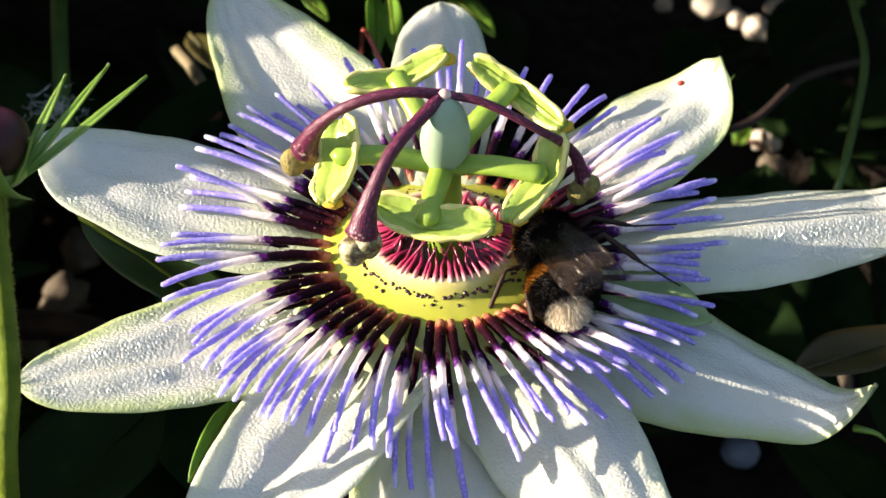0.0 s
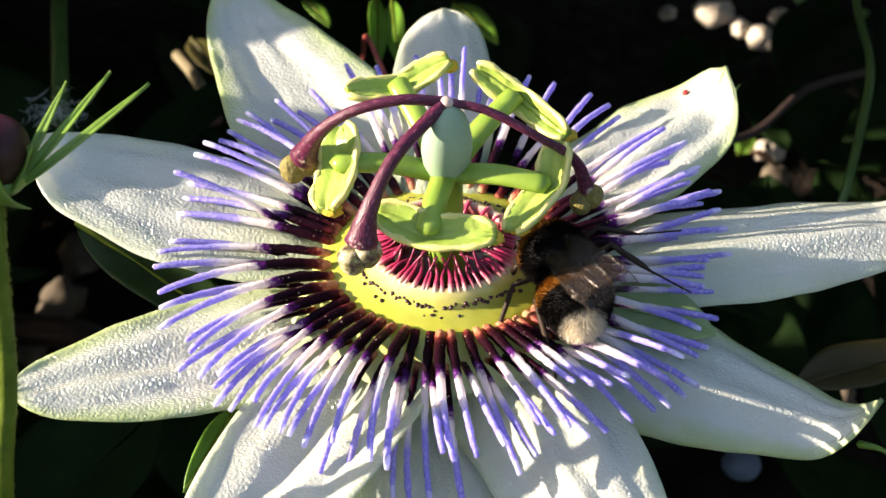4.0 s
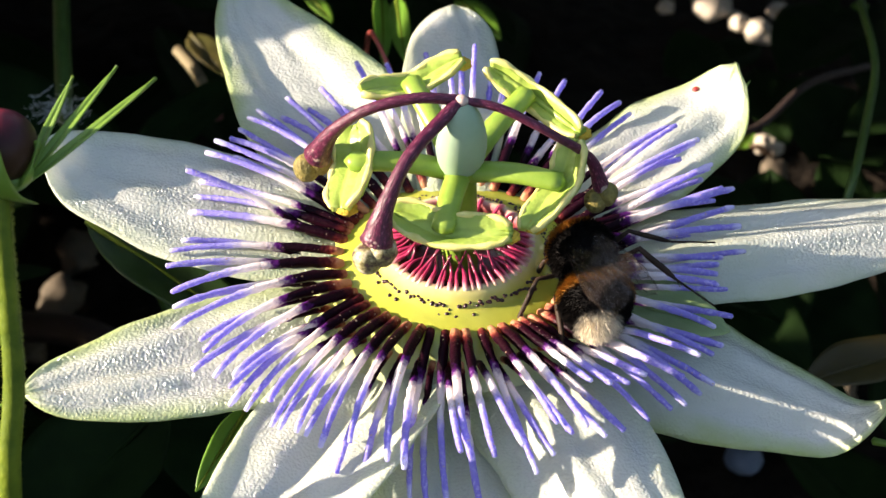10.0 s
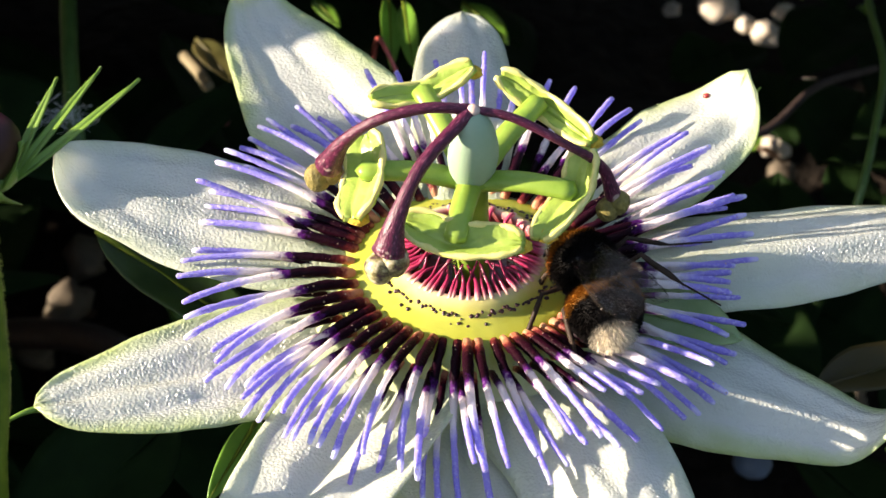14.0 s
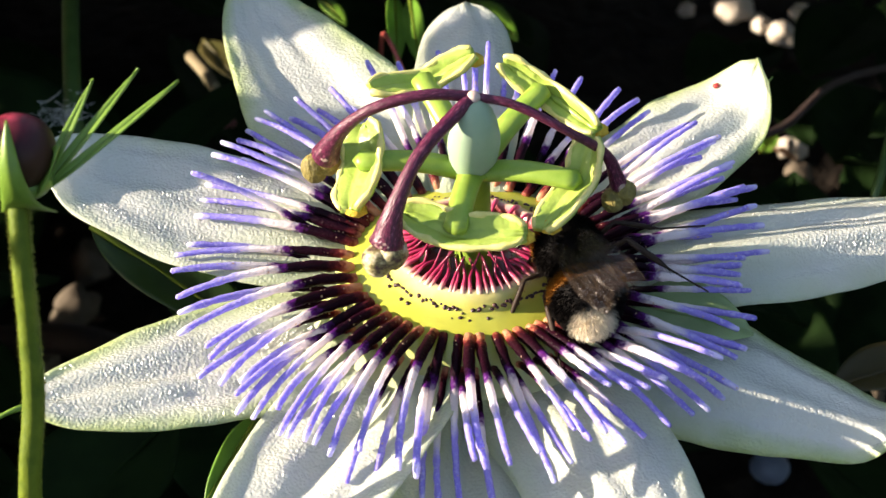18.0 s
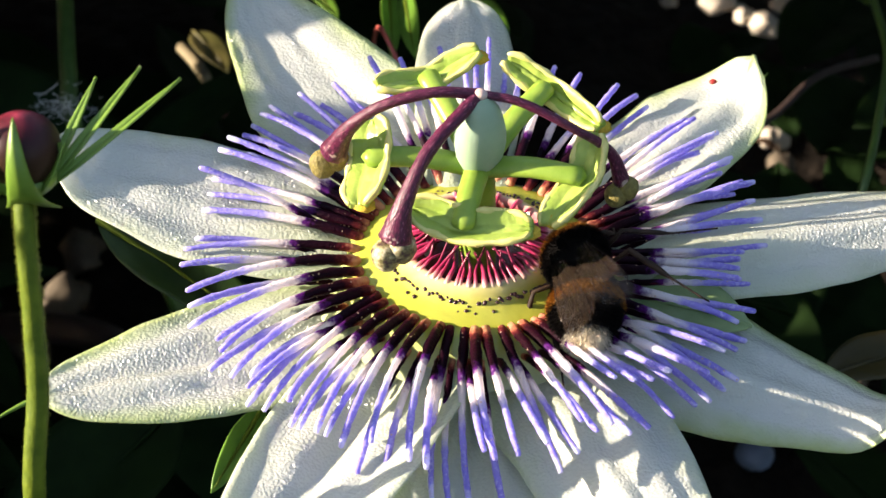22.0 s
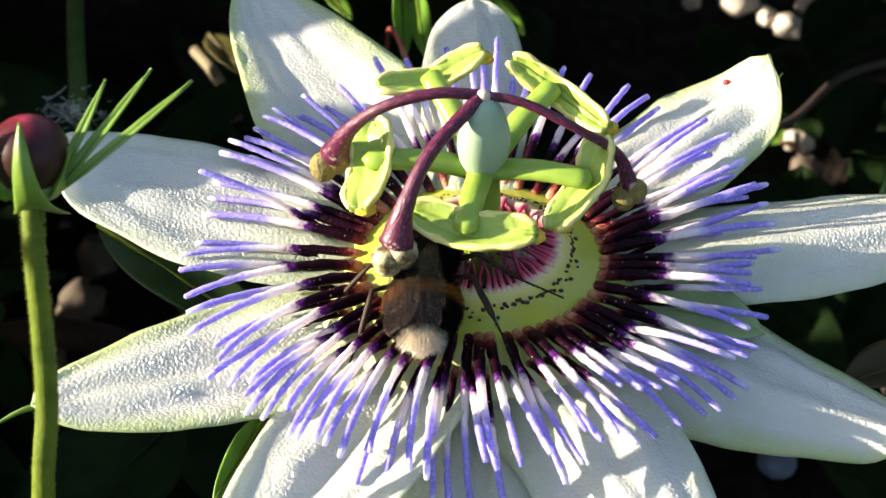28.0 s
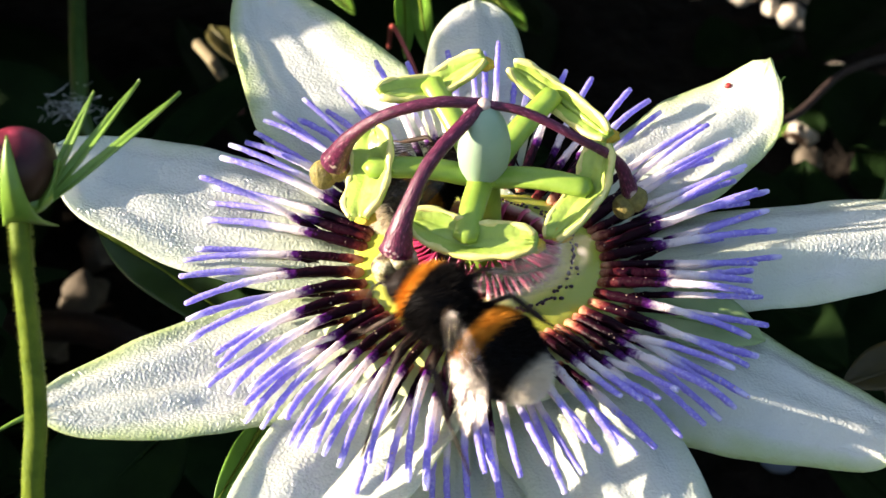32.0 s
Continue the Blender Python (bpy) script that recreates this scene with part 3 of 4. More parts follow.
        p = [(0.785 * math.cos(a), 0.785 * math.sin(a), disc_z(0.785 * math.sin(a), 0.10)),
             (0.70 * math.cos(a), 0.70 * math.sin(a), disc_z(0.70 * math.sin(a), 0.145)),
             (0.58 * math.cos(a), 0.58 * math.sin(a), disc_z(0.58 * math.sin(a), 0.19 if math.sin(a) < 0.25 else 0.06)),
             (r1 * math.cos(b), r1 * math.sin(b), disc_z(r1 * math.sin(b), zt))]
        part("fringe_filament", tube("fringe_filament", smooth_line(p, 9), lambda u: fat * 0.031 * (1 - 0.65 * u), 6), FRINGE, fl)
    # column, ovary
    part("column", tube("column", smooth_line([(0.02, 0.02, -0.36), (0.01, 0.02, 0.4), (0, 0.02, 1.0), (0, 0.03, 1.16)], 14), lambda u: 0.17 + 0.03 * (1 - u) ** 2 + 0.05 * max(0, u - 0.85) / 0.15, 18), STALK, fl, "smooth green column")
    egg = [(0.02, 1.07), (0.12, 1.085), (0.19, 1.15), (0.235, 1.28), (0.255, 1.43), (0.25, 1.58), (0.225, 1.72), (0.18, 1.85), (0.12, 1.94), (0.05, 1.98), (0.005, 1.985)]
    ov = lathe("ovary", egg, 24, wob=lambda a, u: 0.008 * math.cos(3 * a))
    part("ovary", ov, OVARY, fl, "pale green egg-shaped ovary", Matrix.Translation((0, 0.0005, 0)))
    # styles with stigmas
    hub = (0, 0.12, 1.98)
    styles = [([hub, (-0.45, 0.06, 2.05), (-0.93, 0.02, 1.92), (-1.25, 0.06, 1.60), (-1.42, 0.12, 1.22)], (-1.47, 0.14, 1.0)),
              ([hub, (-0.15, -0.05, 1.93), (-0.50, -0.45, 1.76), (-0.72, -0.78, 1.42), (-0.80, -0.92, 1.10)], (-0.82, -0.95, 0.86)),
              ([hub, (0.40, 0.06, 1.92), (0.92, -0.06, 1.68), (1.27, 0.0, 1.34), (1.42, -0.05, 0.97)], (1.42, -0.08, 0.78))]
    for line, head in styles:
        front = head[1] < -0.5
        right = head[0] > 0.5
        thin = 0.068 if front else 0.044 if right else 0.055
        st = part("style", tube("style", smooth_line(line, 26), lambda u: thin + (0.10 if front else 0.045 if right else 0.085) * max(0, (u - 0.55) / 0.45) ** 1.8, 16, wob=0.03, rnd=rnd), STYLE, fl, "curved dark purple style")
        ax = Vector(line[-1]) - Vector(line[-2])
        side = Vector((1, 0.25, 0)).normalized()
        for k in (-1, 1):
            b = 1.0 if front else 0.78 if right else 0.90
            me = ball("stigma_lobe", 0.15 * b, 0.14 * b, 0.18 * b, 12, 18, lambda p, x: p * (1 + 0.10 * noise.noise((p.x * 14, p.y * 14, p.z * 14 + k))))
            c = Vector(head) + side * 0.07 * b * k + Vector((0, 0, 0.085 + 0.035 * k))
            part("stigma_lobe", me, STIGMA if front else STIGMA_OLIVE, st, "mottled olive stigma lobe", Matrix.Translation(c * CM))
    part("style_base", ball("style_base", 0.07, 0.068, 0.06, 8, 10), KNOB, fl, "pale knob", Matrix.Translation(Vector((0, 0.09, 2.0)) * CM))
    # stamens: end of the arm, one end, middle sag, other end of the anther
    stamens = [((-0.17, -0.86, 1.22), (-0.67, -0.62, 1.21), (0.49, -0.90, 1.20), (-0.40, -0.25, 0.88), 0.17),
               ((-1.08, -0.03, 1.30), (-1.04, 0.38, 1.42), (-1.15, -0.50, 1.10), (-0.55, -0.2, 0.81), 0.225),
               ((0.98, -0.24, 1.24), (1.14, 0.12, 1.47), (0.65, -0.76, 1.10), (-0.62, -0.50, 0.60), 0.18),
               ((-0.50, 1.02, 1.42), (-1.00, 0.86, 1.41), (0.03, 1.22, 1.57), (-0.4, -0.15, 0.90), 0.15),
               ((0.69, 0.90, 1.37), (0.31, 1.14, 1.53), (1.22, 0.40, 1.28), (-0.62, -0.30, 0.72), 0.12)]
    for end, a, b, face, half in stamens:
        e = Vector(end)
        root = Vector((0, 0.03, 1.10))
        mid = root.lerp(e, 0.5) + Vector((0, 0, 0.06))
        arm = part("stamen", tube("stamen", smooth_line([root, mid, e], 12), lambda u: 0.13 - 0.015 * u, 14, flat=0.74), STALK, fl, "green stamen arm")
        face = Vector(face).normalized()
        a, b = Vector(a), Vector(b)
        mid = e - face * 0.085
        line = smooth_line([a, a.lerp(mid, 0.5), mid, mid.lerp(b, 0.5), b], 21)

        def place(u, v):
            x = u * 20
            j = min(int(x), 19)
            p = line[j].lerp(line[j + 1], x - j)
            d = (line[j + 1] - line[j]).normalized()
            side = d.cross(face).normalized()
            k = max(0.42, (1 - abs(2 * u - 1) ** 5) ** 0.5 if 0 < u < 1 else 0.0)
            ridge = 0.075 * v * v + 0.010 * math.cos(v * 9.4) + 0.012 * noise.noise((u * 14, v * 2, half * 50)) - 0.03 + 0.012 * v * noise.noise((u * 5, half * 90, v))
            return p + side * (half * k * v * (1 + 0.05 * noise.noise((u * 7, v * 0.8, half * 70)))) + face * ridge

        an = part("anther", sheet_mesh("anther", place, 30, 13, 0.07, False), ANTHER, arm, "pale green anther with cream margins")
        for v in (-1, 1):
            edge = [place(0.01 + 0.98 * i / 23, v) + face * 0.012 for i in range(24)]
            part("anther_margin", tube("anther_margin", edge, lambda u: 0.032 + 0.008 * math.sin(u * 23 + v), 7, wob=0.2, rnd=rnd), MARGIN, an, "cream margin")
        tip = place(0.96, 0)
        part("pollen", ball("pollen", 0.11, 0.10, 0.06, 7, 10, lambda p, x: p * (1 + 0.3 * noise.noise((p.x * 40, p.y * 40, p.z * 40)))), POLLEN, an, "yellow pollen", Matrix.Translation((tip - face * 0.05) * CM))
    part("pedicel", tube("pedicel", smooth_line([(0.02, 0.0, -0.45), (0.1, 0.3, -1.6), (0.5, 1.4, -5.0), (0.9, 2.2, -9.0), (1.0, 2.6, -13.4)], 24), lambda u: 0.17 - 0.03 * u, 10), VINE, fl, "green flower stalk")
    return fl


flower = build_flower()


# ---- bumblebees ----
BLACK, ORANGE, WHITE = (0.005, 0.004, 0.0035), (0.58, 0.22, 0.02), (0.74, 0.66, 0.51)
COLLAR = (0.34, 0.13, 0.016)
BAND = (0.28, 0.11, 0.014)
CHITIN = simple("bee_chitin", (0.007, 0.005, 0.004), (0.020, 0.012, 0.008), 1500, 0.6, 0.4, spec=0.12)


LEG = simple("bee_leg", (0.012, 0.007, 0.004), (0.05, 0.028, 0.016), 900, 0.6, 0.5, spec=0.2)


def fur_material(name, stops):
    m, t, p, out = nodes_of(name)
    r = ramp_node(t, stops, attr_node(t, "s"), "LINEAR")
    t.links.new(r.outputs[0], p.inputs["Base Color"])
    p.inputs["Roughness"].default_value = 0.6
    p.inputs["Specular IOR Level"].default_value = 0.08
    translucent(t, p, out, r.outputs[0], 0.15)
    return m


THORAX_FUR = fur_material("thorax_fur", [(0.0, BLACK), (0.62, BLACK), (0.66, COLLAR), (0.80, COLLAR), (0.86, BLACK)])
BRIGHT_COLLAR_FUR = fur_material("bright_collar_fur", [(0.0, BLACK), (0.66, BLACK), (0.70, ORANGE), (0.81, ORANGE), (0.86, BLACK)])
ABDOMEN_FUR = fur_material("abdomen_fur", [(0.0, WHITE), (0.19, WHITE), (0.26, BLACK), (0.47, BLACK), (0.51, BAND), (0.58, BAND), (0.62, BLACK), (1.0, BLACK)])
PALE_TAIL_FUR = fur_material("pale_tail_fur", [(0.0, WHITE), (0.23, WHITE), (0.30, BLACK), (0.53, BLACK), (0.57, ORANGE), (0.66, ORANGE), (0.70, BLACK), (1.0, BLACK)])
HEAD_FUR = fur_material("head_fur", [(0.0, BLACK), (1.0, BLACK)])


def wing_material(name, sheen):
    m, t, p, out = nodes_of(name)
    n = noise_node(t, 900, 3.0)
    r = ramp_node(t, [(0.3, (0.022, 0.014, 0.009)), (0.7, (0.065, 0.042, 0.026))], n.outputs[0])
    t.links.new(r.outputs[0], p.inputs["Base Color"])
    p.inputs["Roughness"].default_value = 0.3
    p.inputs["Specular IOR Level"].default_value = 0.2
    wr = noise_node(t, 420, 4.0, stretch=(0.3, 2.2, 1.0))
    b = bump_node(t, p, wr.outputs[0], 1.0, 0.0005)
    clear = t.nodes.new("ShaderNodeBsdfTransparent")
    film = t.nodes.new("ShaderNodeMixShader")
    film.inputs[0].default_value = 0.10
    t.links.new(clear.outputs[0], film.inputs[1])
    t.links.new(p.outputs[0], film.inputs[2])
    gloss = t.nodes.new("ShaderNodeBsdfGlossy")
    gloss.inputs["Color"].default_value = (0.95, 0.86, 0.78, 1)
    gloss.inputs["Roughness"].default_value = 0.24
    t.links.new(b.outputs[0], gloss.inputs["Normal"])
    both = t.nodes.new("ShaderNodeMixShader")
    both.inputs[0].default_value = sheen
    t.links.new(film.outputs[0], both.inputs[1])
    t.links.new(gloss.outputs[0], both.inputs[2])
    t.links.new(both.outputs[0], out.inputs[0])
    return m


WING = wing_material("smoky_wing", 0.009)
SHINY_WING = wing_material("shiny_wing", 0.026)


def furry(name, rx, ry, rz, count, length, rnd, droop, shape=None):
    """Tapered hairs standing on a rounded body, swept back."""
    verts, faces, s = [], [], []
    for i in range(count):
        x = rnd.uniform(-1, 1)
        a = rnd.uniform(0, 2 * math.pi)
        w = math.sqrt(1 - x * x)
        p = Vector((x * rx, w * math.cos(a) * ry, w * math.sin(a) * rz))
        nrm = Vector((x / rx, w * math.cos(a) / ry, w * math.sin(a) / rz)).normalized()
        if shape:
            p = shape(p, x)
        d = (nrm + Vector((-droop, 0, 0)) + Vector([rnd.uniform(-0.35, 0.35) for _ in range(3)])).normalized()
        side = d.cross(Vector((rnd.uniform(-1, 1), rnd.uniform(-1, 1), rnd.uniform(-1, 1)))).normalized() * 0.0032
        ln = length * rnd.uniform(0.6, 1.25) * (1.5 if x < -0.7 else 1.0)
        c = len(verts)
        sv = math.acos(-x) / math.pi + rnd.uniform(-0.02, 0.02)
        b = p - nrm * 0.01
        verts += [b - side, b + side, p + d * ln * 0.6 + side * 0.7 - Vector((droop * 0.01, 0, 0)), p + d * ln]
        faces += [(c, c + 1, c + 2), (c, c + 2, c + 3)]
        s += [sv] * 4
    return mesh_of(name, verts, faces, {"s": s}, smooth=False)


def wing_mesh(name, length, width, sgn):
    def place(u, v):
        k = math.sin(min(1.0, u * 1.15 + 0.08) * math.pi * 0.62) ** 0.8 * (1 if u < 0.8 else math.sqrt(max(0.0, 1 - ((u - 0.8) / 0.2) ** 2)))
        k = max(k, 0.03)
        y = sgn * width * k * (0.22 - (v + 1) * 0.5)
        return Vector((-length * u, y, 0.010 * math.sin(v * 2.4) + 0.008 * math.sin(u * 20 + v * 3) + 0.006 * math.sin(v * 14) - 0.04 * u * u))
    return sheet_mesh(name, place, 18, 9, 0.006, False), place


def abdomen_pose(k, bend):
    """bend: degrees by which the abdomen turns aside from the chest."""
    turn = pose(0, 0, 0, 0, 0, bend)
    return Matrix.Translation((-0.0018 * k, 0, 0)) @ turn @ Matrix.Translation((-0.0040 * k, 0, -0.0004 * k)) @ pose(0, 0, 0, 0, -6, 0)


def build_bee(name, label, seed, scale, coat, mane, film):
    rnd = random.Random(seed)
    k = scale
    bee = thing(name, label, "bumblebee", group="bumblebees")
    part("thorax", ball("thorax", 0.30 * k, 0.30 * k, 0.27 * k, 12, 18), mane, bee)
    part("thorax_fur", furry("thorax_fur", 0.30 * k, 0.30 * k, 0.27 * k, 11000, 0.060 * k, rnd, 0.35), mane, bee, "black fur with an orange collar")
    belly = lambda p, x: Vector((p.x, p.y * (1 + 0.20 * x if x < 0 else 1 - 0.12 * x), p.z * (1 + 0.15 * x if x < 0 else 1 - 0.10 * x) - 0.03 * k))
    ab = abdomen_pose(k, 0)
    abd = part("abdomen", ball("abdomen", 0.43 * k, 0.34 * k, 0.29 * k, 18, 20, belly), coat, bee, "", ab)
    part("abdomen_fur", furry("abdomen_fur", 0.43 * k, 0.34 * k, 0.29 * k, 15000, 0.055 * k, rnd, 0.9, belly), coat, abd, "black fur, orange band, white tail")
    hd = Matrix.Translation((0.0033 * k, 0, -0.0009 * k)) @ pose(0, 0, 0, 0, 35, 0)
    head = part("head", ball("head", 0.12 * k, 0.15 * k, 0.15 * k, 10, 14), CHITIN, bee, "", hd)
    part("head_fur", furry("head_fur", 0.12 * k, 0.15 * k, 0.15 * k, 500, 0.05 * k, rnd, 0.1), HEAD_FUR, head)
    for sgn in (-1, 1):
        part("eye", ball("eye", 0.05 * k, 0.035 * k, 0.095 * k, 8, 10), CHITIN, head, "glossy dark eye", Matrix.Translation((0.0004 * k, 0.00135 * k * sgn, 0.0002 * k)))
        q = [Vector(p) * k for p in ((0.09, 0.05 * sgn, 0.05), (0.20, 0.09 * sgn, 0.06), (0.30, 0.17 * sgn, -0.04), (0.33, 0.2 * sgn, -0.12))]
        part("antenna", tube("antenna", smooth_line(q, 12), lambda u: 0.013 * k, 6), CHITIN, head)
    part("tongue", tube("tongue", smooth_line([Vector((0.08, 0, -0.10)) * k, Vector((0.12, 0, -0.22)) * k, Vector((0.10, 0, -0.34)) * k], 8), lambda u: 0.018 * k * (1 - 0.5 * u), 6), CHITIN, head)
    legs = [((0.16, 0.12, -0.16), (0.26, 0.30, -0.12), (0.36, 0.40, -0.34), (0.48, 0.42, -0.40)),
            ((0.02, 0.15, -0.18), (-0.02, 0.50, -0.02), (-0.16, 0.85, -0.30), (-0.30, 1.22, -0.42)),
            ((-0.12, 0.14, -0.18), (-0.34, 0.46, -0.02), (-0.66, 0.62, -0.28), (-0.98, 0.78, -0.44))]
    for i, pts in enumerate(legs):
        for sgn in (-1, 1):
            q = [Vector((p[0] + rnd.uniform(-0.03, 0.03), p[1] * sgn, p[2])) * k for p in pts]
            line = [q[0].lerp(q[1], j / 5) for j in range(5)] + [q[1].lerp(q[2], j / 5) for j in range(5)] + [q[2].lerp(q[3], j / 5) for j in range(6)]
            fat = 1.15 if i == 2 else 0.9
            v, f, s = sweep(line, lambda u: k * (0.021 * fat * (1 + 0.35 * math.sin((u - 0.3) / 0.36 * math.pi)) if 0.3 < u < 0.66 else (0.024 if u < 0.3 else 0.013 - 0.004 * u)), 7, wob=0.15, rnd=rnd)
            for _ in range(150):
                j = rnd.randrange(1, 14)
                p = line[j].lerp(line[j + 1], rnd.random())
                d = Vector([rnd.uniform(-1, 1) for _ in range(3)]).normalized() + (line[j + 1] - line[j]).normalized() * 0.7
                e = d.cross(Vector((0.3, 0.2, 1))).normalized() * 0.004 * k
                c = len(v)
                v += [p - e, p + e, p + d * (0.05 if j < 10 else 0.03) * k]
                f.append((c, c + 1, c + 2))
            part("leg", mesh_of("leg", v, f), LEG, bee)
    wings = []
    for sgn in (-1, 1):
        for ln, wd, back in ((1.02, 0.36, 0.0), (0.74, 0.30, -0.05)):
            me, place = wing_mesh("wing", ln * k, wd * k, sgn)
            w = part("wing", me, film, bee, "smoky brown translucent wing")
            for v0, v1 in ((-0.95, -0.9), (-0.3, 0.2), (0.1, 0.8), (-0.75, -0.1)):
                vein = [place(0.03 + 0.9 * j / 11, v0 + (v1 - v0) * j / 11) + Vector((0, 0, 0.004)) for j in range(12)]
                part("wing_vein", tube("wing_vein", vein, lambda u: 0.003 * k, 4), CHITIN, w)
            wings.append((w, sgn, back))
    return bee, wings, k, abd


def wing_pose(k, sgn, back, spread, lift, twist=18):
    """spread: degrees out from the body's line; lift: degrees up; twist: the hind edge down."""
    m = Matrix.Translation(Vector((-0.14 + back, 0.17 * sgn, 0.25)) * k * CM)
    return m @ Euler((radians(-twist * sgn), radians(lift), radians(-sgn * (spread + (4 if back else 0))))).to_matrix().to_4x4()


bee_a = build_bee("bumblebee", "dark bumblebee with orange collar feeding on the flower disc", 3, 1.06, ABDOMEN_FUR, THORAX_FUR, WING)
bee_b = build_bee("bumblebee", "larger bumblebee with orange bands and white tail", 5, 1.17, PALE_TAIL_FUR, BRIGHT_COLLAR_FUR, SHINY_WING)

# ---- the bud beside the flower ----
BUD_AT = pose(-0.03865, -0.01556, TOP + 0.0290)


def leaf_mesh(name, length, width, fold, curl, seed, peak=0.4):
    def place(u, v):
        k = math.sin(min(1, u / peak) * math.pi / 2) ** 0.8 if u < peak else max(0.0, 1 - ((u - peak) / (1 - peak)) ** 1.9) ** 0.8
        k = max(k, 0.02)
        z = fold * abs(v) * width * k - curl * u * u * length + 0.03 * width * math.cos(v * 5) * noise.noise((u * 9, seed, v))
        z += 0.12 * width * noise.noise((u * 3, v, seed * 2.7)) + (0.015 * width * abs(math.sin((u * 9 - abs(v) * 2.5) * math.pi)) if width > 0.6 else 0)
        return Vector((u * length, v * width * k, z))
    return sheet_mesh(name, place, 28, 13, 0.03)


def aim(p, q, roll=0.0):
    """A pose at p (cm) whose x axis runs towards q."""
    d = (Vector(q) - Vector(p)).normalized()
    side = Vector((0, 0, 1)).cross(d)
    side = side.normalized() if side.length > 1e-4 else Vector((0, 1, 0))
    up = d.cross(side)
    m = Matrix((d, side, up)).transposed().to_4x4()
    return Matrix.Translation(Vector(p) * CM) @ m @ pose(0, 0, 0, roll, 0, 0)


def build_bud():
    bud = thing("flower_bud", "closed dark red passion flower bud on a hairy green stem", "bud", BUD_AT)
    rnd = random.Random(23)
    stem = [(-0.01, -0.15, -0.28), (0.0, -0.34, -0.42), (0.01, -0.60, -0.80), (0.01, -0.91, -1.40), (0.0, -1.17, -1.85), (-0.1, -1.65, -2.70), (-0.2, -2.0, -4.5), (-0.3, -2.0, -9.0), (-0.4, -1.5, -15.95)]
    st = part("stem", tube("stem", smooth_line(stem, 60), lambda u: 0.082 + 0.028 * u, 14, wob=0.03, rnd=rnd), STEM, bud, "hairy yellow-green stem")
    verts, faces = [], []
    line = smooth_line(stem, 60)
    for i in range(2600):
        j = rnd.randrange(1, 40)
        p = line[j].lerp(line[j + 1], rnd.random())
        a = rnd.uniform(0, 6.28)
        d = Vector((math.cos(a), math.sin(a) * 0.8, math.sin(a) * 0.5)).normalized()
        b = p + d * 0.082
        c = len(verts)
        verts += [b + Vector((0, 0, 0.008)), b - Vector((0, 0, 0.008)), b + d * rnd.uniform(0.02, 0.045) + Vector((0, 0, rnd.uniform(-0.02, 0.02)))]
        faces.append((c, c + 1, c + 2))
    part("stem_hair", mesh_of("stem_hair", verts, faces), STEM_HAIR, st)
    up = pose(0, 0, 0, 0, -72, 90)
    body = ball("bud_body", 0.38, 0.32, 0.32, 16, 30, lambda p, x: Vector((p.x * (0.80 if x > 0 else 1.0), p.y, p.z)) * (1 + 0.03 * (1 - x * x) * abs(math.cos(2.5 * math.atan2(p.z, p.y)))))
    part("bud_body", body, BUD, bud, "dark red closed bud", up)
    part("calyx", ball("calyx", 0.14, 0.27, 0.27, 10, 20), BRACT, bud, "green cup", Matrix.Translation(Vector((0.0, -0.1, -0.27)) * CM) @ up)
    for p, q, ln, w, mat in [((0.17, -0.10, -0.32), (0.54, 0.77, 0.05), 1.02, 0.05, BRACT), ((0.18, -0.12, -0.33), (0.92, 0.90, 0.05), 1.31, 0.055, BRACT),
                             ((0.19, -0.14, -0.34), (1.29, 0.73, 0.05), 1.45, 0.055, BRACT), ((-0.25, -0.1, -0.30), (-0.8, 0.4, 0.1), 1.0, 0.1, BRACT), ((-0.18, -0.28, -0.28), (-0.42, -0.1, 0.3), 0.75, 0.14, BRACT),
                             ((0.12, -0.24, -0.30), (0.34, -0.05, 0.0), 0.5, 0.13, BRACT)]:
        part("bract", leaf_mesh("bract", ln, w, 0.5, -0.06, ln, 0.3), mat, bud, "narrow green bract", aim(p, q))
    line = smooth_line([(0.06, -0.30, -0.36), (0.05, -0.41, -0.16), (0.04, -0.40, 0.10), (0.03, -0.27, 0.30), (0.02, -0.10, 0.42)], 21)

    def place(u, v):
        x = u * 20
        j = min(int(x), 19)
        p = line[j].lerp(line[j + 1], x - j)
        w = 0.15 * (1 - u) ** 3 + 0.085 * (1 - u ** 3) + 0.004
        return p + Vector((w * v, 0.12 * w * v * v + 0.03 * abs(v) * (1 - u), -0.5 * w * abs(v)))

    part("bract", sheet_mesh("bract", place, 21, 9, 0.025), BRACT, bud, "broad pointed green bract over the bud")
    return bud


bud = build_bud()

# ---- leaves, vines and stones around ----
SKY_SHEEN_STONE = simple("sky_sheen_stone", (0.07, 0.10, 0.15), (0.13, 0.17, 0.24), 200, 0.6, 0.5, 0.0005)


def leaf(name, p, q, width, roll, mat, label, curl=0.06, fold=0.25):
    """A leaf whose blade runs from p to q (cm from the flower's centre)."""
    a, b = Vector(p), Vector(q)
    length = (b - a).length
    ob = thing(name, label, "leaf", pose(0, 0, TOP) @ aim(p, q, roll), group="vine leaves")
    part("blade", leaf_mesh("blade", length, width, fold, curl, length), mat, ob)
    rib = [Vector((length * u, 0, -curl * u * u * length + 0.02)) for u in (0, 0.25, 0.5, 0.75, 0.97)]
    part("midrib", tube("midrib", smooth_line(rib, 14), lambda u: 0.035 * (1.1 - u), 6), STEM if mat in (LEAF_BRIGHT, LEAF_MID) else mat, ob, "midrib")
    return ob


def vine(name, pts, r, mat, label):
    line = smooth_line(pts, 40)
    base = Vector(line[0])
    ob = tagged(new(name, tube(name, [p - base for p in line], lambda u: r, 10)), label, "stem")
    ob.data.materials.append(mat)
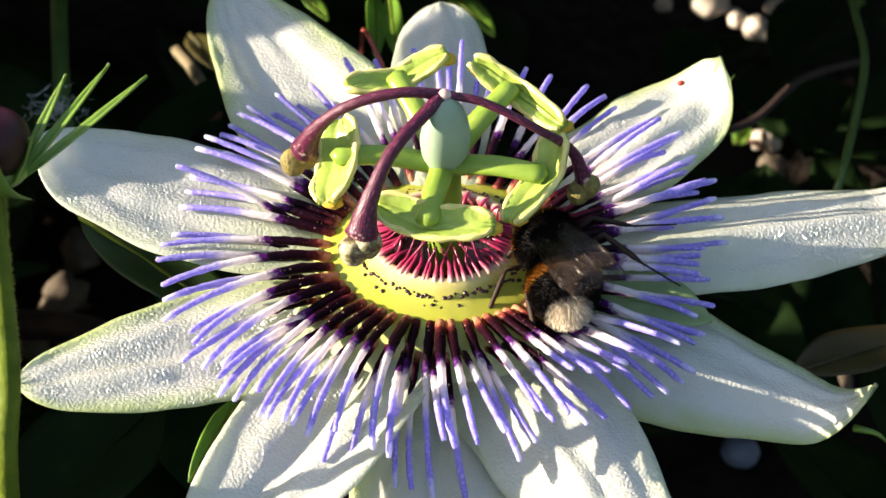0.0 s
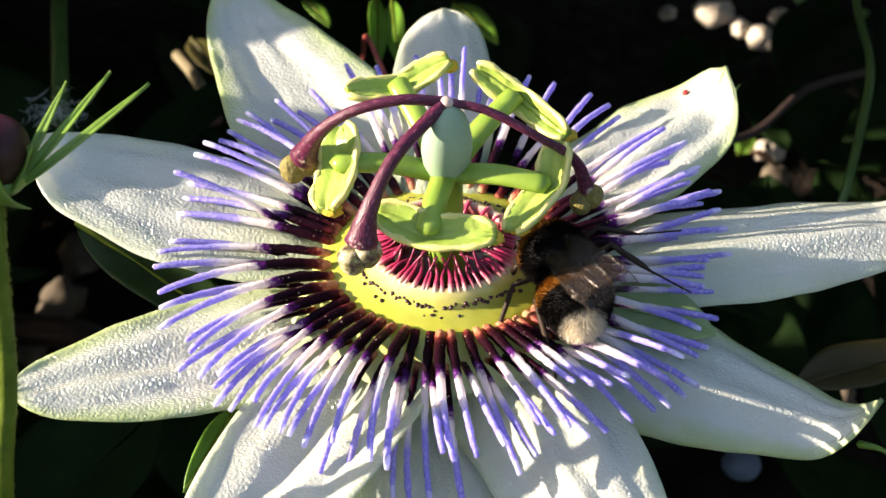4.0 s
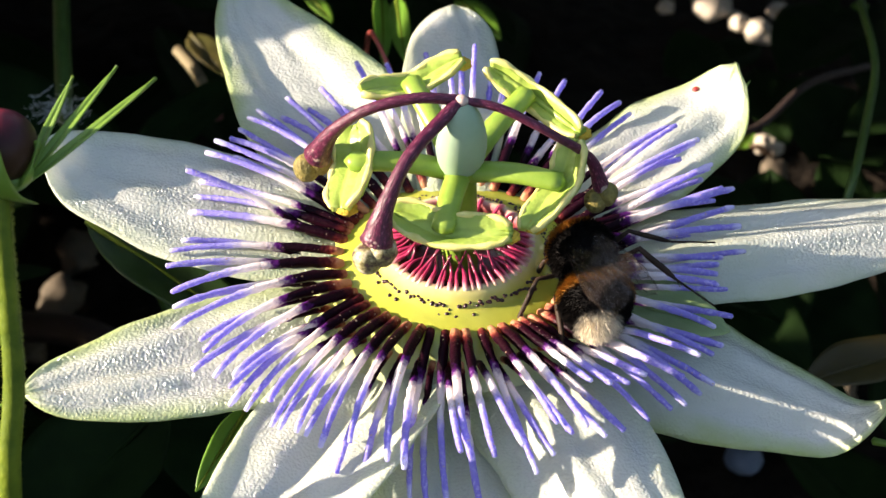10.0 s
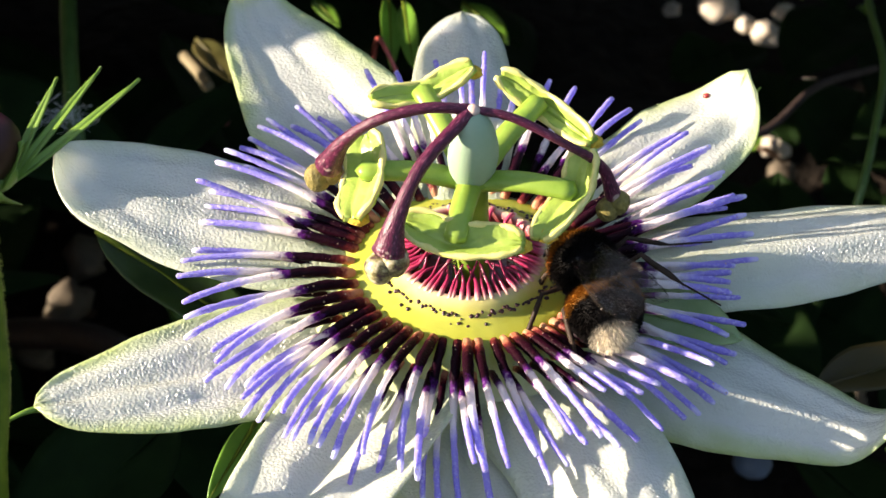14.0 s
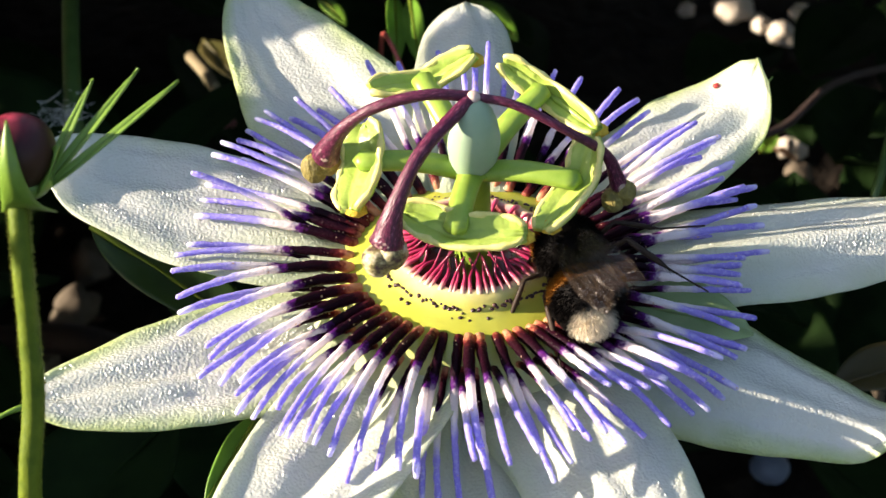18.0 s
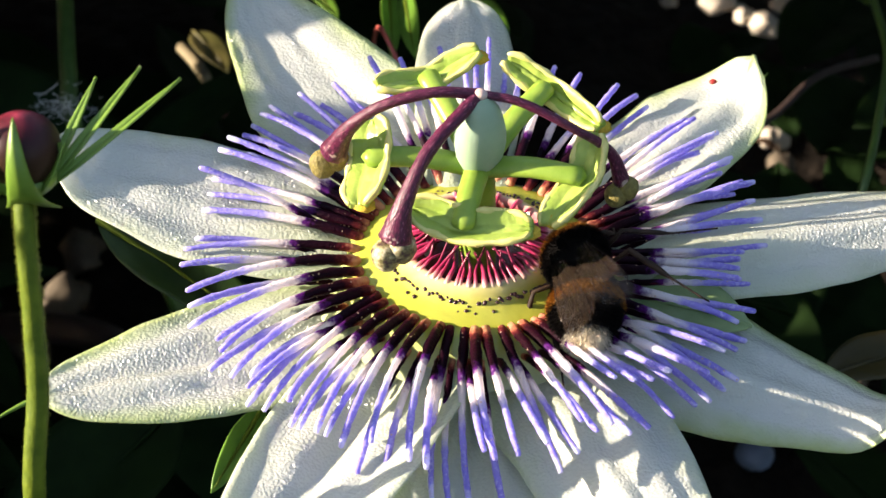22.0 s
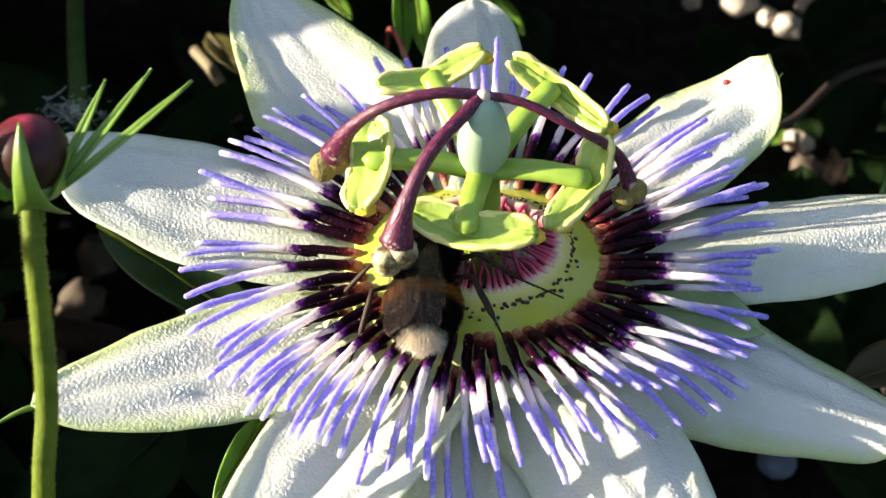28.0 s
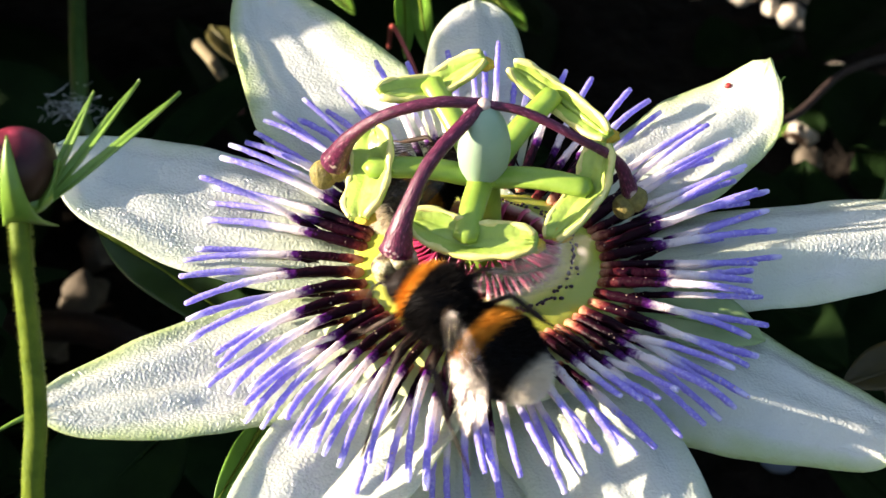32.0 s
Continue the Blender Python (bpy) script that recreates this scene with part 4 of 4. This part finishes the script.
    ob.matrix_world = pose(0, 0, TOP) @ Matrix.Translation(base * CM)
    return ob


def stone(p, rx, ry, rz, mat, label, seed, rough=1.0):
    me = ball("stone", rx, ry, rz, 12, 16, lambda v, x: v * (1 + 0.5 * rough * noise.noise((v.x * 1.7 / rx, v.y * 1.7 / rx, v.z * 1.7 / rx + seed * 5)) + 0.14 * rough * noise.noise((v.x * 5 / rx, v.y * 5 / rx, v.z * 5 / rx + seed))))
    ob = tagged(new("stone", me), label, "stone", group="pale stones")
    me.materials.append(mat)
    ob.matrix_world = pose(0, 0, TOP) @ Matrix.Translation(Vector(p) * CM) @ pose(0, 0, 0, 0, 0, seed * 40)
    return ob


DAPPLES = [(6.2, 19.2, -12.0), (7.3, 18.6, -12.0), (6.4, 14.3, -12.0), (7.3, 14.0, -12.0), (7.9, 16.7, -12.2), (-4.7, 11.1, -7.0), (-5.3, 10.6, -8.0), (-4.5, 12.2, -8.0), (-0.9, 7.2, -3.0), (0.5, 9.9, -5.0),
           (-2.1, 10.1, -5.0), (-2.5, -0.9, -2.2), (-7.6, 10.1, -12.2), (6.45, 12.7, -11.0), (7.9, 8.4, -12.2), (-3.87, -1.56, 2.9), (-3.87, -2.6, 1.2), (-3.0, -0.8, 2.9)]


def in_the_sun(p, size):
    """True where a leaf at p (cm) would shade the flower or one of the sunlit spots."""
    v = Vector(p)
    for q in DAPPLES:
        d = v - Vector(q)
        k = d.dot(sun_dir)
        if k > 0 and (d - sun_dir * k).length < 0.3 + 0.5 * size:
            return True
    if v.z > -0.6:
        foot = v - sun_dir * ((v.z + 0.4) / sun_dir.z)
        top = v - sun_dir * ((v.z - 2.2) / sun_dir.z)
        return math.hypot(foot.x, foot.y) < 5.0 + size or (v.z > 2.2 and math.hypot(top.x, top.y) < 2.0 + size)
    return False


def foliage():
    """The thicket of vine leaves outside the view, added to block sun and sky."""
    rnd = random.Random(77)
    verts, faces = [], []
    zones = [((-11, 12), (7.5, 24), (None, 3.5), 1000), ((-34, -11.5), (-18, 34), (-13, 12), 4600), ((-11.5, -6.8), (-8, 5), (-13, -1.8), 420), ((-34, 34), (22, 38), (-13, 16), 1200), ((12.5, 32), (-16, 24), (-13, 15), 1000), ((-34, 34), (-42, -24), (-13, 16), 800)]
    for xs, ys, zs, n in zones:
        for _ in range(n):
            y = rnd.uniform(*ys)
            low = zs[0] if zs[0] is not None else 15.4 - 0.78 * (y + 11.7)
            p = Vector((rnd.uniform(*xs), y, rnd.uniform(low, zs[1])))
            ln, w = rnd.uniform(1.5, 2.2 if zs[1] < 0 else 2.8 if zs[0] is None else 4.2), rnd.uniform(0.5, 1.1)
            if in_the_sun(p, ln / 2):
                continue
            m = Euler((rnd.uniform(-0.7, 0.7), rnd.uniform(-0.9, 0.9), rnd.uniform(0, 6.28))).to_matrix()
            c = len(verts)
            for i in range(6):
                u = i / 5
                k = max(0.04, math.sin(math.pi * min(1, u * 0.92 + 0.06)))
                for v in (-1, 0, 1):
                    verts.append(p + m @ Vector((u * ln - ln / 2, v * w * k, 0.2 * abs(v) * w * k - 0.25 * ln * (u - 0.5) ** 2)))
            for i in range(5):
                for j in range(2):
                    a = c + i * 3 + j
                    faces.append((a, a + 3, a + 4, a + 1))
    me = mesh_of("vine_foliage", verts, faces)
    me.materials.append(SHADE_LEAF)
    ob = tagged(new("vine_foliage", me), "unseen dense vine leaves added around the flower to block light", "foliage", kind="stuff")
    ob.matrix_world = pose(0, 0, TOP)


def setting():
    L = "vine leaf with deep shade put into its near-black colour"
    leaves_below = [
        ((-11.6, 15.0, -10.2), (-5.8, 10.4, -10.0), 1.6, 14, SHADE_LEAF, L),
        ((8.39, 15.14, -9.0), (6.65, 13.24, -9.0), 1.0, 8, SHADE_LEAF, L),
        ((8.02, 12.57, -9.0), (6.91, 10.7, -9.0), 1.2, -6, SHADE_LEAF, L),
        ((6.25, 13.82, -9.5), (6.67, 11.69, -9.5), 0.6, 5, SHADE_LEAF, L),
        ((5.66, 14.51, -9.5), (4.44, 13.65, -9.5), 0.7, -8, SHADE_LEAF, L),
        ((6.77, 9.82, -9.0), (7.9, 9.82, -9.0), 1.0, 0, SHADE_LEAF, L),
        ((5.93, 7.69, -9.5), (7.6, 6.66, -9.5), 1.1, 6, SHADE_LEAF, L),
        ((6.55, 14.87, -9.8), (5.32, 14.17, -9.8), 0.5, 4, SHADE_LEAF, L)]
    leaves_behind = [
        ((-4.15, 1.1, -0.8), (-1.92, -0.56, -0.86), 0.37, 0, LEAF_MID, "fresh green leaf beneath a sepal"),
        ((-3.5, 0.7, -3.6), (-5.5, -1.7, -3.9), 0.95, 10, SHADE_LEAF, L),
        ((-2.95, 5.70, -10.10), (-5.65, 2.70, -10.40), 1.12, 12, SHADE_LEAF, L),
        ((-2.30, -0.40, -2.15), (-2.80, -1.45, -2.30), 0.17, -25, LEAF_BRIGHT, "small bright green leaf tip in the sun"),
        ((1.6, -0.4, -0.34), (2.82, -0.70, -0.37), 0.40, 0, BRACT_PALE, "rounded green bract under the corona"),
        ((4.5, 1.4, -4.0), (6.5, 2.25, -4.1), 0.42, -8, LEAF_YELLOW, "yellowing leaf lying below the flower"),
        ((-1.10, 8.3, -3.2), (-0.95, 6.5, -3.0), 0.17, -30, LEAF_BRIGHT, "young green leaf edged in red"),
        ((-0.84, 8.2, -3.2), (-0.70, 6.5, -3.0), 0.17, 25, LEAF_BRIGHT, "young folded green leaf")]
    leaves_far = [
        ((0.1, 10.5, -5.1), (0.85, 9.45, -5.0), 0.26, -10, LEAF_BRIGHT, "bright leaf among the dark ones"),
        ((-2.45, 10.6, -5.1), (-1.95, 9.8, -5.0), 0.16, -10, LEAF_BRIGHT, "bright leaf tip among the dark ones"),
        ((-5.0, 13.2, -8.2), (-4.2, 11.9, -8.0), 0.32, -10, LEAF_TAN, "yellowing leaf behind a dry stalk"),
        ((-8.6, 7.2, -4.2), (-4.6, 5.55, -4.2), 0.92, 6, SHADE_LEAF, "broad leaf behind the bud, shade put into its colour"),
        ((-4.9, 6.0, -5.0), (-3.3, 8.7, -5.0), 0.5, -8, SHADE_LEAF, "leaf behind the sepals, shade put into its colour"),
        ((6.6, 14.3, -12.1), (7.1, 14.0, -12.1), 0.16, -15, DRY_LEAF, "curled brown dry leaf on the stones"),
        ((6.35, 14.3, -12.2), (6.75, 14.75, -12.1), 0.2, 10, LEAF_BRIGHT, "small green leaf on the stones"),
        ((9.65, 18.8, -12.2), (10.0, 19.2, -12.1), 0.22, 10, LEAF_BRIGHT, "small green leaf on the stones"),
        ((8.6, 20.2, -12.0), (8.2, 18.9, -11.6), 0.3, 0, LEAF_BRIGHT, "small bright leaf on the soil")]
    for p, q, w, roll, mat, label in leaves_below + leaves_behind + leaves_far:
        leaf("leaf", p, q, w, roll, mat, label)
    for target, away, ln, w, tilt in [((-3.9, 1.85, 0.25), 16.0, 1.5, 0.46, 4), ((-4.9, 1.0, 0.2), 13.0, 1.0, 0.14, 8), ((0.25, 3.2, -0.2), 14.0, 1.7, 0.28, 4), ((5.55, 6.3, -12.45), 4.0, 2.2, 0.8, 0)]:
        c = Vector(target) + sun_dir * away
        side = Vector((0, 0, 1)).cross(sun_dir).normalized()
        d = (side * math.cos(radians(tilt)) + sun_dir.cross(side) * math.sin(radians(tilt))) * ln / 2
        leaf("leaf", c - d, c + d, w, 62, SHADE_LEAF, "unseen leaf added to cast shade on petals and a stone")
    leaf("leaf", (2.3, 6.2, -11.2), (3.2, 7.4, -11.2), 0.7, 40, SHADE_LEAF, L)
    leaf("leaf", (4.84, 7.15, -9.0), (6.09, 5.64, -9.0), 0.7, 8, SHADE_LEAF, L)
    leaf("leaf", (5.5, 5.76, -9.2), (6.7, 5.1, -9.2), 0.6, -6, SHADE_LEAF, L)
    rnd = random.Random(41)
    made = 0
    eye = Vector((-0.1, -11.7, 12.7))
    while made < 66:
        c = Vector((rnd.uniform(-9.5, 11.0), rnd.uniform(2.0, 20.0), rnd.uniform(-12.0, -7.0)))
        ln = rnd.uniform(2.6, 4.6)
        way = (c - eye).normalized()
        near = [(Vector(q) - eye) for q in DAPPLES[:15]]
        if in_the_sun(c, ln / 2) or any((d - way * d.dot(way)).length < 1.5 and d.length > (c - eye).length - 2 for d in near):
            continue
        a = rnd.uniform(0, 6.28)
        d = Vector((math.cos(a), math.sin(a), rnd.uniform(-0.35, 0.2))) * ln / 2
        w, roll, curl = rnd.uniform(0.6, 1.1), rnd.uniform(-25, 25), rnd.uniform(0.03, 0.1)
        off = Vector((5.4, 6.1, -12.4)) - eye
        if (off - way * off.dot(way)).length > 2.0:
            leaf("leaf", c - d, c + d, w, roll, SHADE_LEAF, L, curl)
        made += 1
    vine("vine_stem", [(-6.6, 11.4, -4.3), (-6.17, 8.92, -4.0), (-5.89, 7.31, -4.0), (-5.72, 6.4, -4.2), (-5.3, 5.9, -4.8), (-4.2, 5.0, -7.5), (-3.4, 4.0, -12.9)], 0.135, VINE, "straight green vine stem in shade")
    vine("red_stem", [(-4.2, 10.9, -8.2), (-4.6, 10.7, -8.1), (-5.1, 10.9, -8.2)], 0.09, TWIG_RED, "dull red dry stalk among leaves")
    vine("vine_stem", [(6.7, 11.0, -4.2), (6.55, 9.0, -4.0), (6.52, 7.67, -4.0), (6.17, 6.37, -4.0), (5.67, 4.88, -4.0), (5.4, 4.4, -5.0)], 0.065, VINE, "thin pale green tendril behind the petals")
    vine("twig", [(8.0, 12.2, -8.0), (6.45, 10.54, -7.0), (5.4, 9.42, -7.0), (4.03, 8.64, -7.0), (2.5, 8.0, -9.0)], 0.07, TWIG, "brown twig crossing behind the sepal")
    vine("twig", [(-11, 8.5, -12.6), (-8.2, 8.6, -11.6), (-5.8, 7.4, -11), (-4.0, 5.6, -12.6)], 0.3, TWIG, "brown dry twig on the soil")
    vine("red_stem", [(-1.4, 9.5, -5.5), (-1.20, 7.2, -3.1), (-0.92, 6.35, -3.0), (-0.75, 5.9, -3.2)], 0.035, RED_STEM, "thin red leaf stalk in the sun")
    vine("dry_stalk", [(-4.95, 11.5, -7.15), (-4.8, 11.25, -7.1), (-4.6, 10.9, -7.04), (-4.4, 10.5, -7.0)], 0.11, STRAW, "dry straw-coloured stalk among leaves")
    S = "rounded stone lying on the dark soil"
    for p, r, sd in [((6.4, 19.4, -12.45), (0.56, 0.42, 0.3), 1), ((7.0, 18.95, -12.5), (0.26, 0.24, 0.2), 2), ((7.45, 18.6, -12.5), (0.32, 0.30, 0.25), 3), ((5.3, 19.5, -12.5), (0.18, 0.2, 0.16), 5), ((7.95, 19.4, -12.5), (0.24, 0.2, 0.2), 10),
                     ((8.2, 16.75, -12.5), (0.24, 0.16, 0.16), 9), ((7.1, 14.7, -12.45), (0.36, 0.26, 0.22), 4), ((7.15, 13.9, -12.5), (0.28, 0.36, 0.22), 14),
                     ((-7.7, 10.0, -12.4), (0.6, 0.4, 0.35), 6), ((-7.5, 11.3, -12.4), (0.5, 0.4, 0.4), 7), ((-8.2, 9.0, -12.5), (0.45, 0.4, 0.35), 8),
                     ((7.6, 7.8, -12.5), (0.45, 0.35, 0.35), 11), ((-5.25, 10.75, -8.2), (0.18, 0.15, 0.16), 12)]:
        stone(p, *r, DIMMED_STONE if sd in (6, 7, 8, 11, 14) else STONE, S if sd != 12 else "small pale snail-like stone caught among leaves", sd)
    stone((5.55, 6.3, -12.5), 0.36, 0.33, 0.32, SKY_SHEEN_STONE, "rounded stone with a sky reflection put into its blue-grey colour", 13, 0.15)


def cobweb():
    """A torn tuft of web caught between the bracts and the leaf behind."""
    rnd = random.Random(8)
    verts, faces = [], []
    for _ in range(90):
        p = Vector((rnd.gauss(0, 0.22), rnd.gauss(0, 0.14), rnd.gauss(0, 0.05)))
        q = p + Vector((rnd.gauss(0, 0.12), rnd.gauss(0, 0.10), rnd.gauss(0, 0.06)))
        v, f, _s = sweep([p, p.lerp(q, 0.5) - Vector((0, 0, 0.02)), q], lambda u: 0.003 + 0.010 * rnd.random() ** 6, 4)
        c = len(verts)
        verts += v
        faces += [tuple(c + k for k in g) for g in f]
    me = mesh_of("cobweb", verts, faces)
    me.materials.append(WEB)
    ob = tagged(new("cobweb", me), "torn tuft of pale cobweb on a dark leaf", "cobweb")
    ob.matrix_world = pose(-0.0578, 0.0636, TOP - 0.0385)


foliage()
setting()
cobweb()
mite_mesh = ball("mite", 0.045, 0.035, 0.03, 6, 8)
mite_mesh.materials.append(MITE)
mite = tagged(new("mite", mite_mesh), "tiny dark red mite on a white sepal", "mite")
mite.matrix_world = Matrix.Translation((0.02785, 0.02732, 0.12815)) @ pose(0, 0, 0, 0, -20, 0)


# ---- what moves ----
def bee_at(hx, hy, hz, tx, ty, tz, roll=0.0):
    """The pose of a bee whose chest is at h and whose tail points to t (cm from the flower's centre)."""
    h, t = Vector((hx, hy, hz)), Vector((tx, ty, tz))
    return pose(0, 0, TOP) @ aim(h, h * 2 - t, roll)


def motions():
    rows = [
        (0, 1.04, -0.45, 0.5, 1.49, -1.27, 0.66, -12), (2, 1.09, -0.44, 0.5, 1.53, -1.27, 0.66, -12), (3, 1.04, -0.48, 0.5, 1.56, -1.22, 0.66, -12),
        (6, 1.21, -0.45, 0.5, 1.58, -1.23, 0.66, -12), (7, 1.18, -0.39, 0.5, 1.57, -1.23, 0.66, -12), (8, 1.17, -0.39, 0.5, 1.65, -1.23, 0.66, -12),
        (8.6, 1.09, -0.56, 0.5, 1.52, -1.48, 0.66, -40), (9, 0.86, -0.84, 0.5, 1.28, -1.73, 0.66, -40), (9.5, 1.12, -0.63, 0.5, 1.5, -1.53, 0.66, -40),
        (10, 1.22, -0.48, 0.5, 1.61, -1.33, 0.66, -12), (11, 1.16, -0.39, 0.5, 1.55, -1.28, 0.66, -12), (12, 1.09, -0.57, 0.5, 1.62, -1.32, 0.66, -12),
        (13, 1.11, -0.54, 0.5, 1.61, -1.33, 0.66, -12), (14, 1.11, -0.51, 0.5, 1.59, -1.31, 0.66, -12), (16.5, 1, -0.61, 0.5, 1.32, -1.45, 0.66, -40),
        (17, 0.97, -0.7, 0.5, 1.27, -1.53, 0.66, -40), (17.5, 0.96, -0.51, 0.5, 1.24, -1.35, 0.66, -30), (18, 0.92, -0.41, 0.5, 1.35, -1.23, 0.66, -15),
        (19, 1.03, -0.39, 0.5, 1.43, -1.27, 0.66, -15), (20, 1.08, -0.52, 0.5, 1.58, -1.22, 0.66, -15), (21, 0.93, -0.59, 0.5, 1.2, -1.49, 0.66, -30),
        (22, 0.95, -0.63, 0.5, 1.21, -1.51, 0.66, -30), (22.7, 0.87, -0.61, 0.5, 1.18, -1.48, 0.66, -30), (23, 0.67, -0.55, 0.5, 1.12, -1.38, 0.6),
        (23.2, 0.46, -0.88, 0.55, 1.04, -1.31, 0.4), (23.4, 0.02, -0.84, 0.55, 0.89, -1.24, 0.4), (23.5, -0.19, -0.82, 0.52, 0.7, -1.35, 0.4),
        (23.6, -0.22, -0.78, 0.48, 0.3, -1.48, 0.5), (23.8, -0.25, -0.69, 0.48, -0.07, -1.69, 0.5, -10), (24, -0.29, -0.57, 0.48, -0.14, -1.7, 0.5, -10),
        (24.5, -0.52, -0.54, 0.48, -0.47, -1.75, 0.5, -10), (25, -0.61, -0.54, 0.48, -0.57, -1.77, 0.5, -10), (27.5, -0.59, -0.5, 0.48, -0.59, -1.69, 0.5, -10),
        (28, -0.57, -0.51, 0.48, -0.59, -1.69, 0.5, -10), (28.3, -0.53, -0.5, 0.48, -0.62, -1.58, 0.4), (28.5, -0.49, -0.48, 0.48, -0.65, -1.45, 0.4),
        (29, -0.53, 0.04, 0.48, -0.65, -1.16, 0.4), (29.5, -0.60, 0.24, 0.46, -0.72, -0.94, 0.36), (30.5, -0.64, 0.27, 0.46, -0.76, -0.88, 0.36),
        (31, -0.61, 0.55, 0.48, -0.76, -0.45, 0.4), (31.25, -0.4, 0.75, 0.48, -0.85, 0, 0.4), (31.5, -0.01, 0.87, 0.45, -0.75, 0.35, 0.4), (31.8, -0.12, 0.9, 0.45, -0.85, 0.35, 0.4),
        (32, -0.2, 0.88, 0.45, -0.9, 0.35, 0.4)]
    bee, wings, k, abdomen = bee_a
    walk(bee, [(t, bee_at(*p)) for t, *p in rows])
    walk(abdomen, [(t, abdomen_pose(k, b)) for t, b in ((0, -24), (8.2, -24), (9, -14), (10, -24), (16, -22), (22.7, -24), (23.2, 0), (32, 0))])
    for w, sgn, back in wings:
        folded, still = (3 if sgn > 0 else 1), 1
        walk(w, [(t, wing_pose(k, sgn, back, sp, lift, 4 if t < 23 else 18)) for t, sp, lift in
                 ((0, folded, still), (8.2, folded, still), (8.8, folded + 5, 4), (9.4, folded + 5, 4), (10.2, folded, still), (16, folded, still), (16.7, folded + 6, 4), (17.3, folded + 6, 4), (18, folded, still),
                  (20.3, folded, still), (20.9, folded + 6, 4), (22.9, folded + 6, 4), (23.1, 35, 14), (23.5, 30, 12), (23.8, folded, 3), (28.6, folded, 3), (30.8, folded + 3, 3), (31.3, 20, 10), (32, 20, 12))])
    rows = [
        (0, 3.5, -14, 8, 3.9, -14.9, 7.8), (27.9, 3.2, -12, 7, 3.6, -12.9, 6.8), (28.3, 1.9, -7.4, 3.6, 2.1, -8.4, 3.4), (28.5, 1.62, -5.3, 2.6, 1.85, -6.3, 2.4), (28.6, 1.45, -4.2, 2, 1.72, -5.2, 1.85),
        (28.7, 1.24, -1.85, 1.3, 1.55, -2.9, 1.15), (28.8, 0.8, -1.64, 1.1, 0.87, -2.8, 0.95), (29, 0.7, -0.74, 0.8, 0.71, -1.93, 0.65),
        (29.2, 0.84, -0.68, 0.65, 1.02, -1.68, 0.58), (29.5, 1.12, -0.64, 0.6, 1.36, -1.38, 0.66), (30, 1.09, -0.66, 0.6, 1.41, -1.38, 0.66),
        (30.5, 1.05, -0.67, 0.6, 1.43, -1.38, 0.66), (31, 1.06, -0.71, 0.6, 1.35, -1.38, 0.66), (31.5, 1.08, -0.74, 0.6, 1.41, -1.42, 0.66),
        (31.7, 0.7, -0.72, 0.6, 1.09, -1.66, 0.45), (31.8, 0.35, -0.88, 0.65, 0.94, -1.61, 0.5), (31.9, -0.03, -1.14, 0.8, 0.65, -1.85, 0.65), (32, -0.4, -1.46, 1, 0.36, -2.07, 0.85)]
    bee, wings, k, abdomen = bee_b
    walk(bee, [(t, bee_at(*p)) for t, *p in rows])
    walk(abdomen, [(t, abdomen_pose(k, b)) for t, b in ((0, 0), (29.0, 0), (29.4, -30), (31.5, -30), (31.8, 0), (32, 0))])
    for w, sgn, back in wings:
        beat = [(0, 70, 10), (27.9, 70, 10)] + [(28.0 + 0.1 * i, 68, 32 if i % 2 else -12) for i in range(9)] + [(29.0, 76, 8), (29.2, 60, 8), (29.5, 42 if sgn < 0 else 12, 6 if sgn < 0 else 15), (31.5, 38 if sgn < 0 else 10, 6 if sgn < 0 else 15), (31.7, 50, 12), (31.82, 66, 34), (31.88, 70, -6)]
        beat += [(31.94, 46, 24, 0), (31.97, 38, 36, -20), (32.0, 40, 40, -20)] if sgn < 0 else [(31.94, 50, 10, 40), (31.97, 42, -4, 48), (32.0, 40, -10, 48)]
        walk(w, [(t, wing_pose(k, sgn, back, *turn)) for t, *turn in beat])
    # the bud sways: time, offset in x and y (mm)
    sway = [(0, -0.5, 0.4), (0.5, -0.2, 0.1), (1, 0.2, -0.0), (1.5, 0.0, 0.2), (2, -0.3, 0.2), (2.5, -0.0, -0.1), (3, 0.0, -0.0), (3.5, -0.0, -0.1), (5.5, -0.5, 0.3), (6, -0.7, 0.4), (6.5, -3.0, 0.8), (7, -1.9, 0.5), (7.5, -0.8, 0.6), (8, -2.1, 1.2), (8.5, -1.1, 0.2), (9, -0.7, 0.2), (9.5, -0.2, 0.2), (10, -1.0, 0.6), (10.5, -0.3, 0.3), (11, 1.5, -0.5), (11.5, 1.2, -0.6), (12, -0.0, -0.2), (12.5, -1.4, 0.3), (13, -2.2, -0.1), (13.5, -2.5, 1.3), (14, -3.6, 2.0), (14.5, -3.8, 1.0), (16.5, 0.8, -0.7), (17, 1.3, -0.7), (17.5, 1.9, -0.8), (18, 1.0, -0.1), (19, 0.4, -0.3), (20, 0.0, 0.0), (21, -0.3, -0.1), (21.5, 0.3, 0.3), (22, -0.2, -0.0), (22.5, 0.1, -0.2), (23, 1.3, -0.2), (23.5, 0.9, 0.3), (24, 0.6, 0.3), (24.5, 1.5, -0.2), (25, 1.9, 0.2), (25.5, 2.4, -0.1), (27.5, 1.2, 0.4), (28, 1.4, -0.2), (28.5, 0.4, -0.1), (29, -0.2, 0.8), (29.5, 0.1, 0.8), (30, -0.1, 0.7), (30.5, 0.1, 0.5), (31, 0.1, 0.3), (31.5, 0.4, 0.3), (32, 0.5, -0.2)]
    walk(bud, [(t, Matrix.Translation((x * 0.001, y * 0.001, 0)) @ BUD_AT) for t, x, y in sway])


motions()
